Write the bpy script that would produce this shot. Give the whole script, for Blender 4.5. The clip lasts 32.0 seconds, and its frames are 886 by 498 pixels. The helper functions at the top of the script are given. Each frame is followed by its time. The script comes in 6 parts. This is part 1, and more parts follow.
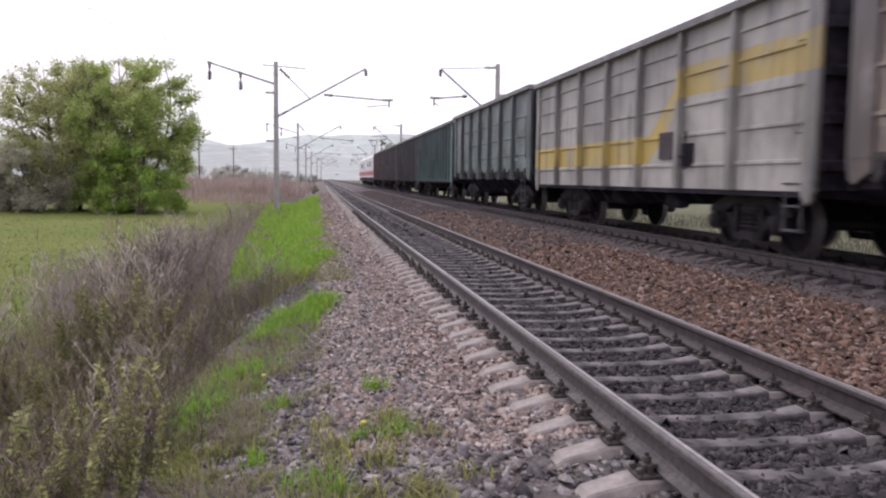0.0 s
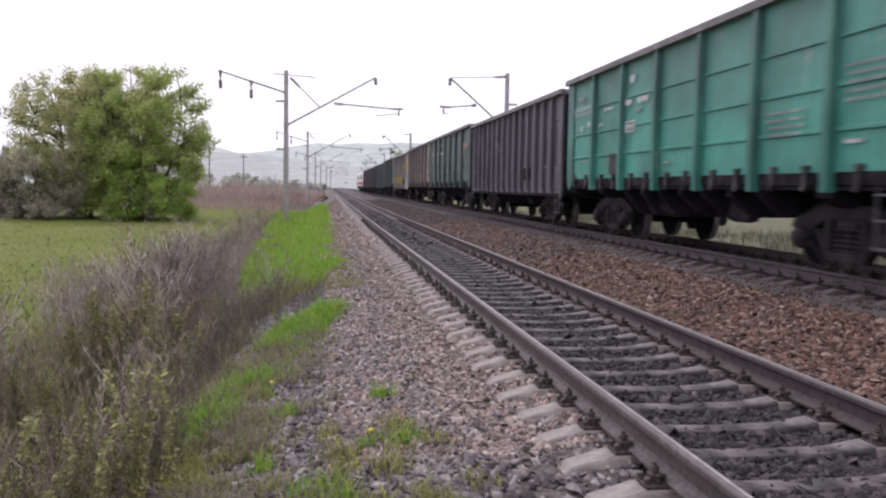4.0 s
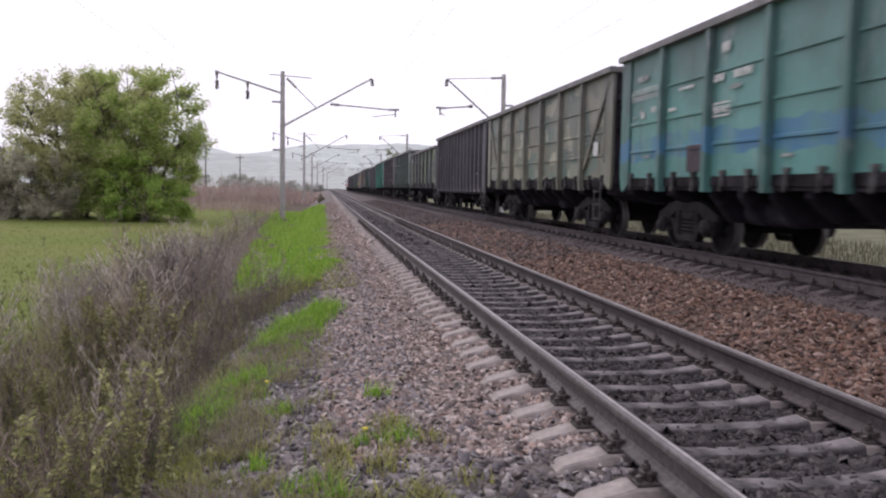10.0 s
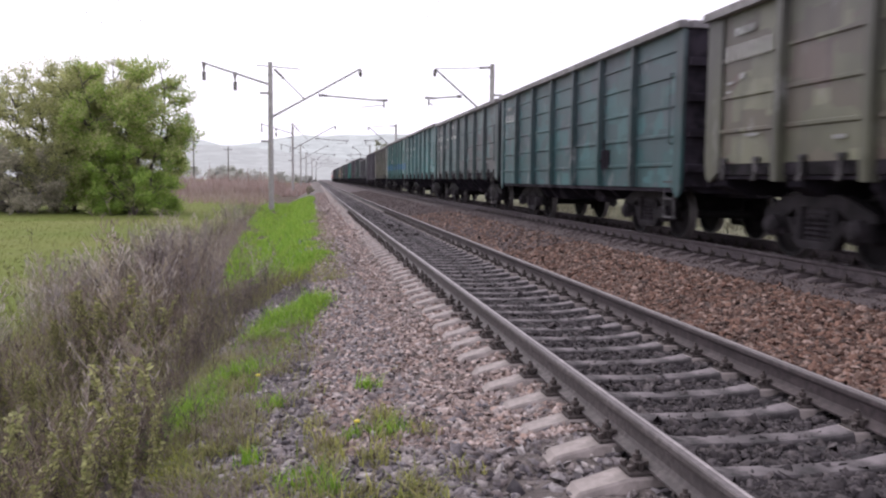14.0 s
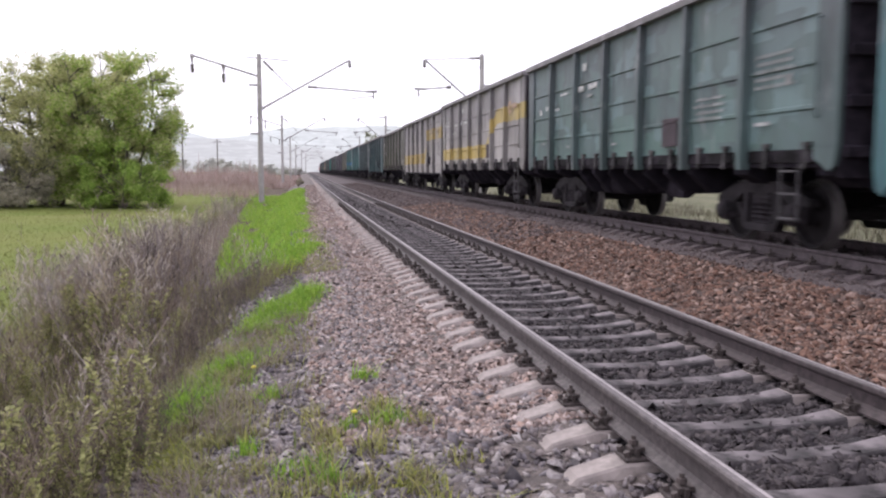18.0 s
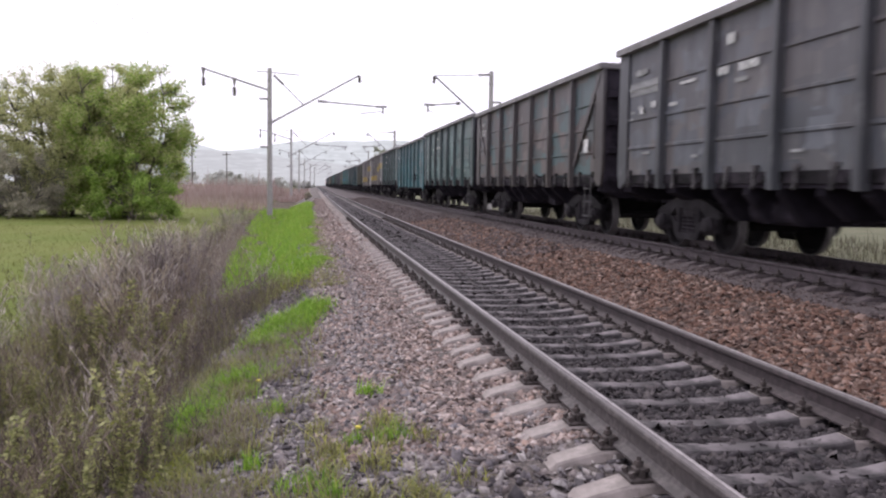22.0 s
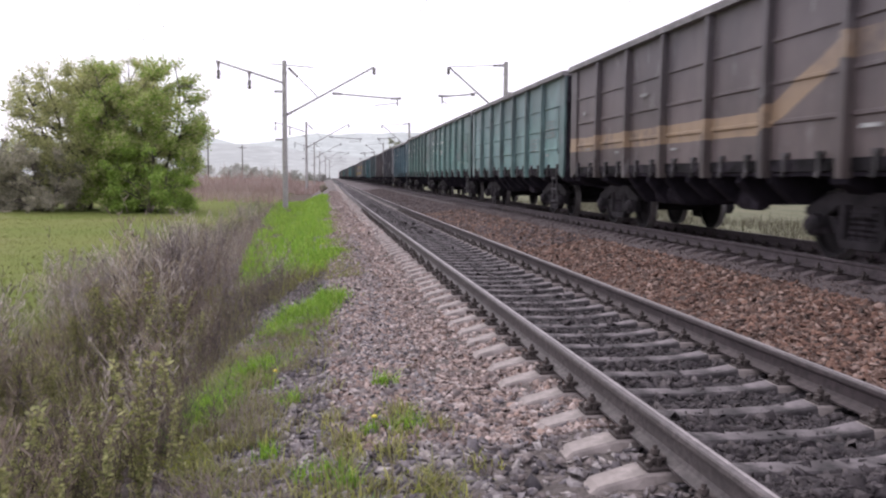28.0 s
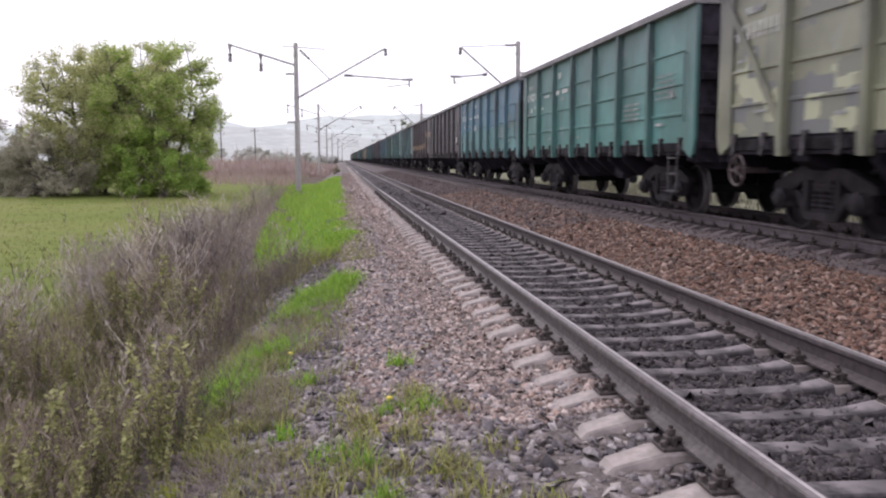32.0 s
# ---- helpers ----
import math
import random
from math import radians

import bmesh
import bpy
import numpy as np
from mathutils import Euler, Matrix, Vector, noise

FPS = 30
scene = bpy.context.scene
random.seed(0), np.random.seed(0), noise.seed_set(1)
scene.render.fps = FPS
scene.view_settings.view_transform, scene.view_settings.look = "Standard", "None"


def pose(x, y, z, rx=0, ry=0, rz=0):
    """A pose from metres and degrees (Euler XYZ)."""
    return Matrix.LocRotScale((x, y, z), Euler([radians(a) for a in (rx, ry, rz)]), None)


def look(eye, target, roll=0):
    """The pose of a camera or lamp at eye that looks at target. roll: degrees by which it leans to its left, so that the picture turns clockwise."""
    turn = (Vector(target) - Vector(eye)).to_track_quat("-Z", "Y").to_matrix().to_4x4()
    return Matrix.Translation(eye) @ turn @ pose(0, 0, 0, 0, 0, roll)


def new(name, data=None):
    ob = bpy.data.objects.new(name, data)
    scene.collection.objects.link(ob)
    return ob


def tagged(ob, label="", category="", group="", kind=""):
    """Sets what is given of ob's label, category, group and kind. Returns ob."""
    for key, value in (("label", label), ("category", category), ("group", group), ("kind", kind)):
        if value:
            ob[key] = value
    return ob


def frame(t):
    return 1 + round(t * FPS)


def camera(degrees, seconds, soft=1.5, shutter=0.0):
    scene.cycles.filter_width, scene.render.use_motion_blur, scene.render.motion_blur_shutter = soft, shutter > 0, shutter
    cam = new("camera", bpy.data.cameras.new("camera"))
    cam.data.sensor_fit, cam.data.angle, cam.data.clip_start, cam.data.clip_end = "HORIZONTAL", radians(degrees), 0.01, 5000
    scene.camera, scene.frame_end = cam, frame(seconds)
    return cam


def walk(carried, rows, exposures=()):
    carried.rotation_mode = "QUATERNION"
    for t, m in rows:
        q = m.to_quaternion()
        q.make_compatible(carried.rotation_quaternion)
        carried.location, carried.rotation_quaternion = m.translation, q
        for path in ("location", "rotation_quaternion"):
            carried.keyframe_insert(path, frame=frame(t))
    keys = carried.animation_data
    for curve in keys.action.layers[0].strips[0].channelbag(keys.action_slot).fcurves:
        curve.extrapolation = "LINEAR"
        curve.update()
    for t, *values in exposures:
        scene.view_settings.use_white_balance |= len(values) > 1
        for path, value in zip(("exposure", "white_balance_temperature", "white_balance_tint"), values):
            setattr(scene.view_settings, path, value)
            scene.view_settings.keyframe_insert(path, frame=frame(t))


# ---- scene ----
FOV = 56.86
cam = camera(FOV, 32.0, soft=2.25, shutter=0.35)
ROWS = [
    (0.0, -8.923, -4.874, -0.671, 0.0081, 0.0233, 1.2870),
    (0.5, -9.198, -4.713, -0.891, 0.0064, 0.0205, 1.2896),
    (1.0, -9.632, -4.193, -0.768, 0.0104, 0.0157, 1.2914),
    (1.5, -9.100, -3.935, -1.020, 0.0145, 0.0177, 1.2878),
    (2.0, -9.080, -3.853, -1.301, 0.0151, 0.0177, 1.2829),
    (2.5, -8.598, -3.900, -1.238, 0.0119, 0.0087, 1.2836),
    (3.0, -8.869, -4.007, -0.970, 0.0126, 0.0058, 1.2824),
    (3.5, -8.320, -4.264, -1.044, 0.0091, 0.0136, 1.2822),
    (5.5, -8.516, -4.137, -0.538, 0.0110, -0.0059, 1.2897),
    (6.0, -8.321, -3.898, -0.678, 0.0100, -0.0166, 1.2884),
    (6.5, -8.403, -3.987, -0.883, 0.0171, -0.0068, 1.2877),
    (7.0, -8.838, -3.452, -0.969, 0.0172, -0.0222, 1.2837),
    (7.5, -9.155, -3.676, -0.889, 0.0205, -0.0221, 1.2849),
    (8.0, -9.212, -3.803, -0.714, 0.0198, -0.0210, 1.2880),
    (8.5, -8.705, -3.033, -1.065, 0.0252, -0.0148, 1.2915),
    (9.0, -9.186, -3.209, -1.113, 0.0171, -0.0143, 1.2873),
    (9.5, -9.499, -3.842, -1.024, 0.0228, -0.0186, 1.2829),
    (10.0, -8.518, -4.201, -0.968, 0.0213, -0.0203, 1.2783),
    (10.5, -8.186, -4.389, -0.764, 0.0193, -0.0210, 1.2847),
    (11.0, -7.848, -4.660, -0.766, 0.0201, -0.0130, 1.2868),
    (11.5, -8.035, -4.121, -0.803, 0.0139, -0.0111, 1.2796),
    (12.0, -8.474, -4.589, -0.433, 0.0145, -0.0070, 1.2873),
    (12.5, -8.638, -4.826, -0.595, -0.0001, -0.0187, 1.2812),
    (13.0, -8.774, -4.757, -0.566, 0.0164, -0.0046, 1.2850),
    (13.5, -8.904, -4.827, -0.542, 0.0160, -0.0118, 1.2875),
    (14.0, -9.263, -4.871, -0.518, 0.0202, -0.0122, 1.2883),
    (14.5, -9.345, -5.010, -0.524, 0.0137, -0.0117, 1.2814),
    (16.5, -11.627, -4.979, -0.278, -0.0150, -0.0202, 1.2925),
    (17.0, -10.832, -5.255, -0.042, -0.0114, -0.0093, 1.2871),
    (17.5, -10.836, -5.814, 0.209, -0.0109, -0.0168, 1.2914),
    (18.0, -9.957, -5.482, -0.087, -0.0123, -0.0263, 1.2820),
    (18.5, -10.196, -5.667, -0.042, -0.0119, -0.0154, 1.2902),
    (19.0, -9.613, -5.293, -0.185, -0.0085, -0.0246, 1.2852),
    (19.5, -9.414, -5.249, -0.528, -0.0073, -0.0284, 1.2886),
    (20.0, -9.581, -5.496, -0.655, -0.0056, -0.0314, 1.2867),
    (20.5, -9.183, -5.340, -0.438, -0.0091, -0.0225, 1.2876),
    (21.0, -9.315, -5.027, -0.332, -0.0076, -0.0254, 1.2879),
    (21.5, -9.209, -4.497, -0.477, -0.0071, -0.0209, 1.2924),
    (22.0, -9.394, -4.413, -0.860, -0.0107, -0.0255, 1.2893),
    (22.5, -9.423, -3.992, -0.519, -0.0120, -0.0281, 1.2902),
    (23.0, -9.713, -3.410, -0.829, -0.0101, -0.0440, 1.2804),
    (23.5, -8.302, -3.803, -1.673, -0.0112, -0.0370, 1.2823),
    (24.0, -7.886, -3.968, -2.560, -0.0089, -0.0430, 1.2759),
    (24.5, -8.632, -4.570, -2.521, -0.0087, -0.0313, 1.2770),
    (25.0, -8.814, -4.615, -2.423, -0.0109, -0.0346, 1.2796),
    (25.5, -8.705, -4.783, -2.303, -0.0168, -0.0414, 1.2790),
    (27.5, -8.284, -5.187, -0.250, 0.0031, -0.0248, 1.2854),
    (28.0, -8.345, -5.006, -0.457, -0.0066, -0.0259, 1.2755),
    (28.5, -8.258, -4.901, -0.347, -0.0154, -0.0278, 1.2810),
    (29.0, -7.556, -4.780, -0.448, -0.0152, -0.0337, 1.2774),
    (29.5, -7.729, -5.524, -0.601, -0.0127, -0.0327, 1.2767),
    (30.0, -7.906, -5.921, -0.560, -0.0137, -0.0258, 1.2789),
    (30.5, -8.146, -5.790, -0.280, -0.0132, -0.0350, 1.2790),
    (31.0, -7.627, -5.839, -0.132, -0.0113, -0.0305, 1.2756),
    (31.5, -7.640, -6.044, 0.152, -0.0109, -0.0314, 1.2757),
    (32.0, -7.466, -6.314, 0.114, -0.0062, -0.0143, 1.2757),
]
EXPOSURES = [(0, 0.10), (1, 0.13), (2, 0.12), (3, 0.05), (6, 0.03), (7, -0.06), (8, -0.14), (9, -0.22), (10, -0.06), (11, 0.06), (12, 0.06), (13, 0.16), (14, 0.17), (17, 0.33), (18, 0.40), (19, 0.37), (20, 0.24),
             (21, 0.24), (22, 0.20), (23, 0.03), (24, -0.04), (25, 0.14), (28, 0.23), (29, 0.18), (30, 0.26), (31, 0.30), (32, 0.27)]
walk(cam, [(t, pose(x, y, z, 90 + pitch, roll, yaw)) for t, yaw, pitch, roll, x, y, z in ROWS], EXPOSURES)

# ---- world, sun, exposure ----
SUN_ELEV, SUN_AZ = 48.0, -22.0
world = bpy.data.worlds.new("overcast")
scene.world = world
world.use_nodes = True
wn, wl = world.node_tree.nodes, world.node_tree.links
sky = wn.new("ShaderNodeTexSky")
sky.sky_type, sky.sun_disc = "NISHITA", False
sky.sun_elevation, sky.sun_rotation = radians(SUN_ELEV), radians(SUN_AZ)
sky.air_density, sky.dust_density, sky.ozone_density = 1.0, 6.0, 1.0
sky_gain = wn.new("ShaderNodeMix")
sky_gain.data_type, sky_gain.blend_type = "RGBA", "MULTIPLY"
sky_gain.inputs[0].default_value = 1.0
sky_gain.inputs[7].default_value = (0.10, 0.10, 0.10, 1)
wl.new(sky.outputs[0], sky_gain.inputs[6])
cloud = wn.new("ShaderNodeMix")
cloud.data_type = "RGBA"
cloud.inputs[0].default_value = 0.88
cloud.inputs[7].default_value = (1.265, 1.205, 1.40, 1)
wl.new(sky_gain.outputs[2], cloud.inputs[6])
wl.new(cloud.outputs[2], wn["Background"].inputs[0])
wn["Background"].inputs[1].default_value = 1.0
sun_data = bpy.data.lights.new("sun", "SUN")
sun_data.energy, sun_data.angle, sun_data.color = 1.2, radians(20), (1.0, 0.97, 0.99)
sun = new("sun", sun_data)
az, el = radians(SUN_AZ), radians(SUN_ELEV)
sun.matrix_world = look((0, 0, 60), (-60 * math.sin(az) * math.cos(el), -60 * math.cos(az) * math.cos(el), 60 - 60 * math.sin(el)))

# ---- numbers of the plan ----
RAIL_X, GAUGE, AXIS1, AXIS2, Z2 = 1.79, 1.59, 2.585, 7.82, 0.2
WAGON, BODY, LEAD = 13.92, 13.32, 22.94
rng = np.random.default_rng(7)


def bend(y):
    """How far the line swings to the right at y."""
    return 0.0068 / 70 * max(0.0, min(y, 60) - 25) ** 2 + 0.0068 * max(0.0, y - 60)


def along(t):
    """Metres that the train has gone at t seconds."""
    return 13.45 * t - 0.0222 * t * t


# ---- materials ----
def shader(name):
    m = bpy.data.materials.new(name)
    m.use_nodes = True
    return m, m.node_tree.nodes, m.node_tree.links, m.node_tree.nodes["Principled BSDF"]


def mixed(n, l, fac, a, b, kind="MIX"):
    x = n.new("ShaderNodeMix")
    x.data_type, x.blend_type = "RGBA", kind
    for slot, v in ((0, fac), (6, a), (7, b)):
        if isinstance(v, (int, float)):
            x.inputs[slot].default_value = v
        elif isinstance(v, tuple):
            x.inputs[slot].default_value = (*v, 1)
        else:
            l.new(v, x.inputs[slot])
    return x.outputs[2]


def ramp(n, l, src, a, b):
    r = n.new("ShaderNodeMapRange")
    r.interpolation_type = "SMOOTHSTEP"
    r.inputs[1].default_value, r.inputs[2].default_value = a, b
    l.new(src, r.inputs[0])
    return r.outputs[0]


def noisy(n, l, scale, detail=4, stretch=(1, 1, 1), shift=(0, 0, 0), rough=0.6):
    c = n.new("ShaderNodeTexCoord")
    m = n.new("ShaderNodeMapping")
    m.inputs[1].default_value, m.inputs[3].default_value = shift, stretch
    t = n.new("ShaderNodeTexNoise")
    t.inputs["Scale"].default_value, t.inputs["Detail"].default_value, t.inputs["Roughness"].default_value = scale, detail, rough
    l.new(c.outputs["Object"], m.inputs[0])
    l.new(m.outputs[0], t.inputs[0])
    return t.outputs[0]


def bumped(n, l, b, height, strength=0.3, dist=0.01):
    x = n.new("ShaderNodeBump")
    x.inputs[0].default_value, x.inputs[1].default_value = strength, dist
    l.new(height, x.inputs["Height"])
    l.new(x.outputs[0], b.inputs["Normal"])


def plain(name, col, rough=0.7, metal=0.0, vary=0.25, scale=6.0, bump=0.2, dist=0.005, specular=0.5):
    """One material with two scales of colour variation and fine relief."""
    m, n, l, b = shader(name)
    f1, f2 = noisy(n, l, scale, 5), noisy(n, l, scale * 0.13, 3, shift=(3, 8, 1))
    lo, hi = tuple(c * (1 - vary) for c in col), tuple(min(1, c * (1 + vary)) for c in col)
    c = mixed(n, l, ramp(n, l, f1, 0.35, 0.65), lo, hi)
    c = mixed(n, l, ramp(n, l, f2, 0.4, 0.7), c, tuple(v * (1 - vary * 0.8) for v in col))
    l.new(c, b.inputs["Base Color"])
    b.inputs["Roughness"].default_value, b.inputs["Metallic"].default_value = rough, metal
    b.inputs["Specular IOR Level"].default_value = specular
    bumped(n, l, b, f1, bump, dist)
    return m


def pieces(name, cols, rough=0.85, island=True, bump=0.3, scale=40):
    """Each loose piece takes its own colour out of a few."""
    m, n, l, b = shader(name)
    src = n.new("ShaderNodeNewGeometry").outputs["Random Per Island"] if island else n.new("ShaderNodeObjectInfo").outputs["Random"]
    r = n.new("ShaderNodeValToRGB")
    e = r.color_ramp.elements
    while len(e) < len(cols):
        e.new(0.5)
    for i, c in enumerate(cols):
        e[i].position, e[i].color = i / (len(cols) - 1), (*c, 1)
    l.new(src, r.inputs[0])
    f = noisy(n, l, scale, 4)
    c = mixed(n, l, ramp(n, l, f, 0.3, 0.7), r.outputs[0], mixed(n, l, 1.0, r.outputs[0], (0.6, 0.58, 0.56), "MULTIPLY"))
    l.new(c, b.inputs["Base Color"])
    b.inputs["Roughness"].default_value = rough
    b.inputs["Specular IOR Level"].default_value = 0.25
    bumped(n, l, b, f, bump, 0.004)
    return m


def leafy(name, cols, trans=0.25):
    """Leaves and blades: colour by piece, a little light let through."""
    m = pieces(name, cols, 0.65, True, 0.05, 15)
    n, l = m.node_tree.nodes, m.node_tree.links
    b = n["Principled BSDF"]
    t = n.new("ShaderNodeBsdfTranslucent")
    l.new(b.inputs["Base Color"].links[0].from_socket, t.inputs[0])
    s = n.new("ShaderNodeMixShader")
    s.inputs[0].default_value = trans
    l.new(b.outputs[0], s.inputs[1])
    l.new(t.outputs[0], s.inputs[2])
    l.new(s.outputs[0], n["Material Output"].inputs[0])
    return m


def paint(name, base, second=None, cover=0.5, dirt=0.5, rust=0.4, seed=0.0, band=None, size=0.45):
    """Weathered wagon paint: patches of a second coat, a painted haze veil towards the top, coal-dust streaks, rust,
    and a painted band that steps up if asked.
    """
    m, n, l, b = shader(name)
    sh = (seed * 7.3, seed * 3.1, seed * 1.7)
    grey = sum(base) / 3
    base = tuple(k * (0.80 * v + 0.20 * grey) for v, k in zip(base, (0.88, 0.875, 0.90)))
    second = second and tuple(0.86 * v for v in second)
    fade = noisy(n, l, 0.55, 5, shift=sh)
    c = mixed(n, l, ramp(n, l, fade, 0.3, 0.7), tuple(v * 0.62 for v in base), tuple(min(1, v * 1.18) for v in base))
    if second:
        co = n.new("ShaderNodeTexCoord")
        mp = n.new("ShaderNodeMapping")
        mp.inputs[1].default_value, mp.inputs[3].default_value = (sh[1], sh[2], sh[0]), (1, 1, 1.5)
        vo = n.new("ShaderNodeTexVoronoi")
        vo.distance = "CHEBYCHEV"
        vo.inputs["Scale"].default_value = size * 1.9
        l.new(co.outputs["Object"], mp.inputs[0])
        l.new(mp.outputs[0], vo.inputs[0])
        sc = n.new("ShaderNodeSeparateColor")
        l.new(vo.outputs["Color"], sc.inputs[0])
        lt2 = n.new("ShaderNodeMath")
        lt2.operation = "LESS_THAN"
        lt2.inputs[1].default_value = 0.25 + 0.4 * cover
        l.new(sc.outputs[0], lt2.inputs[0])
        patch = noisy(n, l, 1.2, 5, (1, 1, 1.3), (sh[1], sh[2], sh[0]), 0.6)
        both = n.new("ShaderNodeMath")
        both.operation = "MULTIPLY"
        l.new(lt2.outputs[0], both.inputs[0])
        l.new(ramp(n, l, patch, 0.30, 0.38), both.inputs[1])
        c = mixed(n, l, both.outputs[0], c, second)
        small = n.new("ShaderNodeTexVoronoi")
        small.distance = "CHEBYCHEV"
        small.inputs["Scale"].default_value = size * 4.3
        l.new(mp.outputs[0], small.inputs[0])
        sc2 = n.new("ShaderNodeSeparateColor")
        l.new(small.outputs["Color"], sc2.inputs[0])
        third = tuple(0.42 * (u + v) for u, v in zip(base, second))
        c = mixed(n, l, ramp(n, l, sc2.outputs[1], 0.66, 0.70), c, third)
        c = mixed(n, l, ramp(n, l, sc2.outputs[2], 0.86, 0.88), c, tuple(min(1, 1.35 * v) for v in base))
    if band:
        low, high, y0, y1, width, col, fade_amount = band
        co = n.new("ShaderNodeTexCoord")
        sp = n.new("ShaderNodeSeparateXYZ")
        l.new(co.outputs["Object"], sp.inputs[0])
        mr = n.new("ShaderNodeMapRange")
        for i, v in enumerate((y0, y1, low, high)):
            mr.inputs[i + 1].default_value = v
        l.new(sp.outputs[1], mr.inputs[0])
        su, ab, lt = (n.new("ShaderNodeMath") for _ in range(3))
        su.operation, ab.operation, lt.operation = "SUBTRACT", "ABSOLUTE", "LESS_THAN"
        lift = n.new("ShaderNodeMath")
        lift.operation, lift.inputs[1].default_value = "MULTIPLY_ADD", 0.55 if low == high else 0.06
        l.new(noisy(n, l, 1.3, 5, shift=sh), lift.inputs[0])
        l.new(sp.outputs[2], lift.inputs[2])
        l.new(lift.outputs[0], su.inputs[0])
        l.new(mr.outputs[0], su.inputs[1])
        l.new(su.outputs[0], ab.inputs[0])
        l.new(ab.outputs[0], lt.inputs[0])
        lt.inputs[1].default_value = width / 2
        wear = n.new("ShaderNodeMath")
        wear.operation = "MULTIPLY"
        l.new(lt.outputs[0], wear.inputs[0])
        l.new(ramp(n, l, noisy(n, l, 1.1, 5, shift=sh), fade_amount - 0.2, fade_amount + 0.1), wear.inputs[1])
        c = mixed(n, l, wear.outputs[0], c, col)
    # grey-mauve veil, stronger towards the top: sky sheen and haze mixed into the colour
    co = n.new("ShaderNodeTexCoord")
    sp = n.new("ShaderNodeSeparateXYZ")
    l.new(co.outputs["Object"], sp.inputs[0])
    height = n.new("ShaderNodeMath")
    height.operation, height.inputs[1].default_value = "MULTIPLY_ADD", 1.4
    l.new(noisy(n, l, 0.9, 4, (1, 0.6, 1), (sh[2], sh[1], sh[0])), height.inputs[0])
    l.new(sp.outputs[2], height.inputs[2])
    sky_veil = n.new("ShaderNodeMath")
    sky_veil.operation, sky_veil.inputs[1].default_value = "MULTIPLY", 0.34
    l.new(ramp(n, l, height.outputs[0], 2.0, 4.7), sky_veil.inputs[0])
    c = mixed(n, l, sky_veil.outputs[0], c, (0.132, 0.126, 0.155))
    streak = noisy(n, l, 1.6, 5, (2.2, 2.2, 0.35), sh)
    c = mixed(n, l, ramp(n, l, streak, 0.64 - 0.35 * dirt, 0.95 - 0.2 * dirt), c, (0.050, 0.047, 0.052))
    fine = noisy(n, l, 9, 6, (1, 1, 0.6), sh)
    c = mixed(n, l, ramp(n, l, fine, 0.74 - 0.16 * rust, 0.86 - 0.1 * rust), c, (0.10, 0.052, 0.032))
    pale = noisy(n, l, 2.6, 5, (1, 1, 0.5), (sh[2], sh[0], sh[1]))
    c = mixed(n, l, ramp(n, l, pale, 0.57, 0.9), c, (0.37, 0.37, 0.38))
    l.new(c, b.inputs["Base Color"])
    b.inputs["Roughness"].default_value = 0.54
    b.inputs["Specular IOR Level"].default_value = 0.5
    bumped(n, l, b, mixed(n, l, 0.5, fine, noisy(n, l, 1.3, 2, shift=sh)), 0.35, 0.02)
    return m


M_STEEL_DARK = plain("dark_running_gear", (0.022, 0.0185, 0.022), 0.75, 0.0, 0.6, 5, specular=0.25)
M_UNDER = plain("sooty_underframe", (0.034, 0.029, 0.038), 0.9, 0.0, 0.4, 3, specular=0.12)
# cross bearers: darker than the underframe colour above
M_BEARER = plain("near_black_bearer", (0.026, 0.023, 0.030), 0.95, 0.0, 0.3, 3, specular=0.05)
M_HATCH = plain("coal_stained_hatch", (0.019, 0.016, 0.020), 0.9, 0.0, 1.0, 3.2, 0.6, 0.01, specular=0.2)
M_WHEEL = plain("worn_wheel_steel", (0.015, 0.013, 0.0145), 0.75, 0.0, 0.35, 4, specular=0.2)
M_TREAD = plain("bright_tread", (0.15, 0.14, 0.14), 0.5, 0.5, 0.2, 8)
M_RAIL = plain("rail_side_rust", (0.080, 0.067, 0.067), 0.7, 0.0, 0.35, 22, 0.4)
M_RAILTOP = plain("rail_head_polished", (0.33, 0.30, 0.295), 0.5, 0.2, 0.2, 12, 0.05)
M_RAILHEAD = plain("rail_head_dull", (0.135, 0.117, 0.119), 0.65, 0.1, 0.25, 12, 0.1)
M_RAIL_IN = plain("rail_side_oily", (0.058, 0.044, 0.045), 0.75, 0.0, 0.35, 18, 0.4)
M_RAIL_DUST = plain("rail_side_dusty", (0.085, 0.069, 0.072), 0.85, 0.0, 0.25, 10, 0.3)
M_CHORD = plain("worn_grey_edge", (0.185, 0.175, 0.18), 0.7, 0.0, 0.3, 3)
M_CONCRETE = plain("sleeper_concrete", (0.305, 0.265, 0.246), 0.9, 0.0, 0.35, 7, 0.4, 0.004)
M_CONCRETE_IN = plain("sleeper_concrete_sooty", (0.138, 0.121, 0.125), 0.9, 0.0, 1.0, 3.5, 0.4, 0.004)
M_PLATE = plain("fastening_steel", (0.068, 0.054, 0.050), 0.75, 0.1, 0.35, 14)
M_MAST = plain("mast_concrete", (0.40, 0.385, 0.37), 0.9, 0.0, 0.15, 4)
M_BRACKET = plain("galvanised_bracket", (0.34, 0.33, 0.33), 0.7, 0.0, 0.25, 6)
M_INSUL = plain("brown_insulator", (0.20, 0.18, 0.175), 0.35, 0.0, 0.2, 8)
M_WIRE = plain("wire_copper", (0.12, 0.10, 0.09), 0.6, 0.4, 0.2, 5)
M_BED_L = plain("ballast_bed_shoulder", (0.135, 0.113, 0.104), 0.95, 0.0, 0.4, 26, 1.0, 0.04)
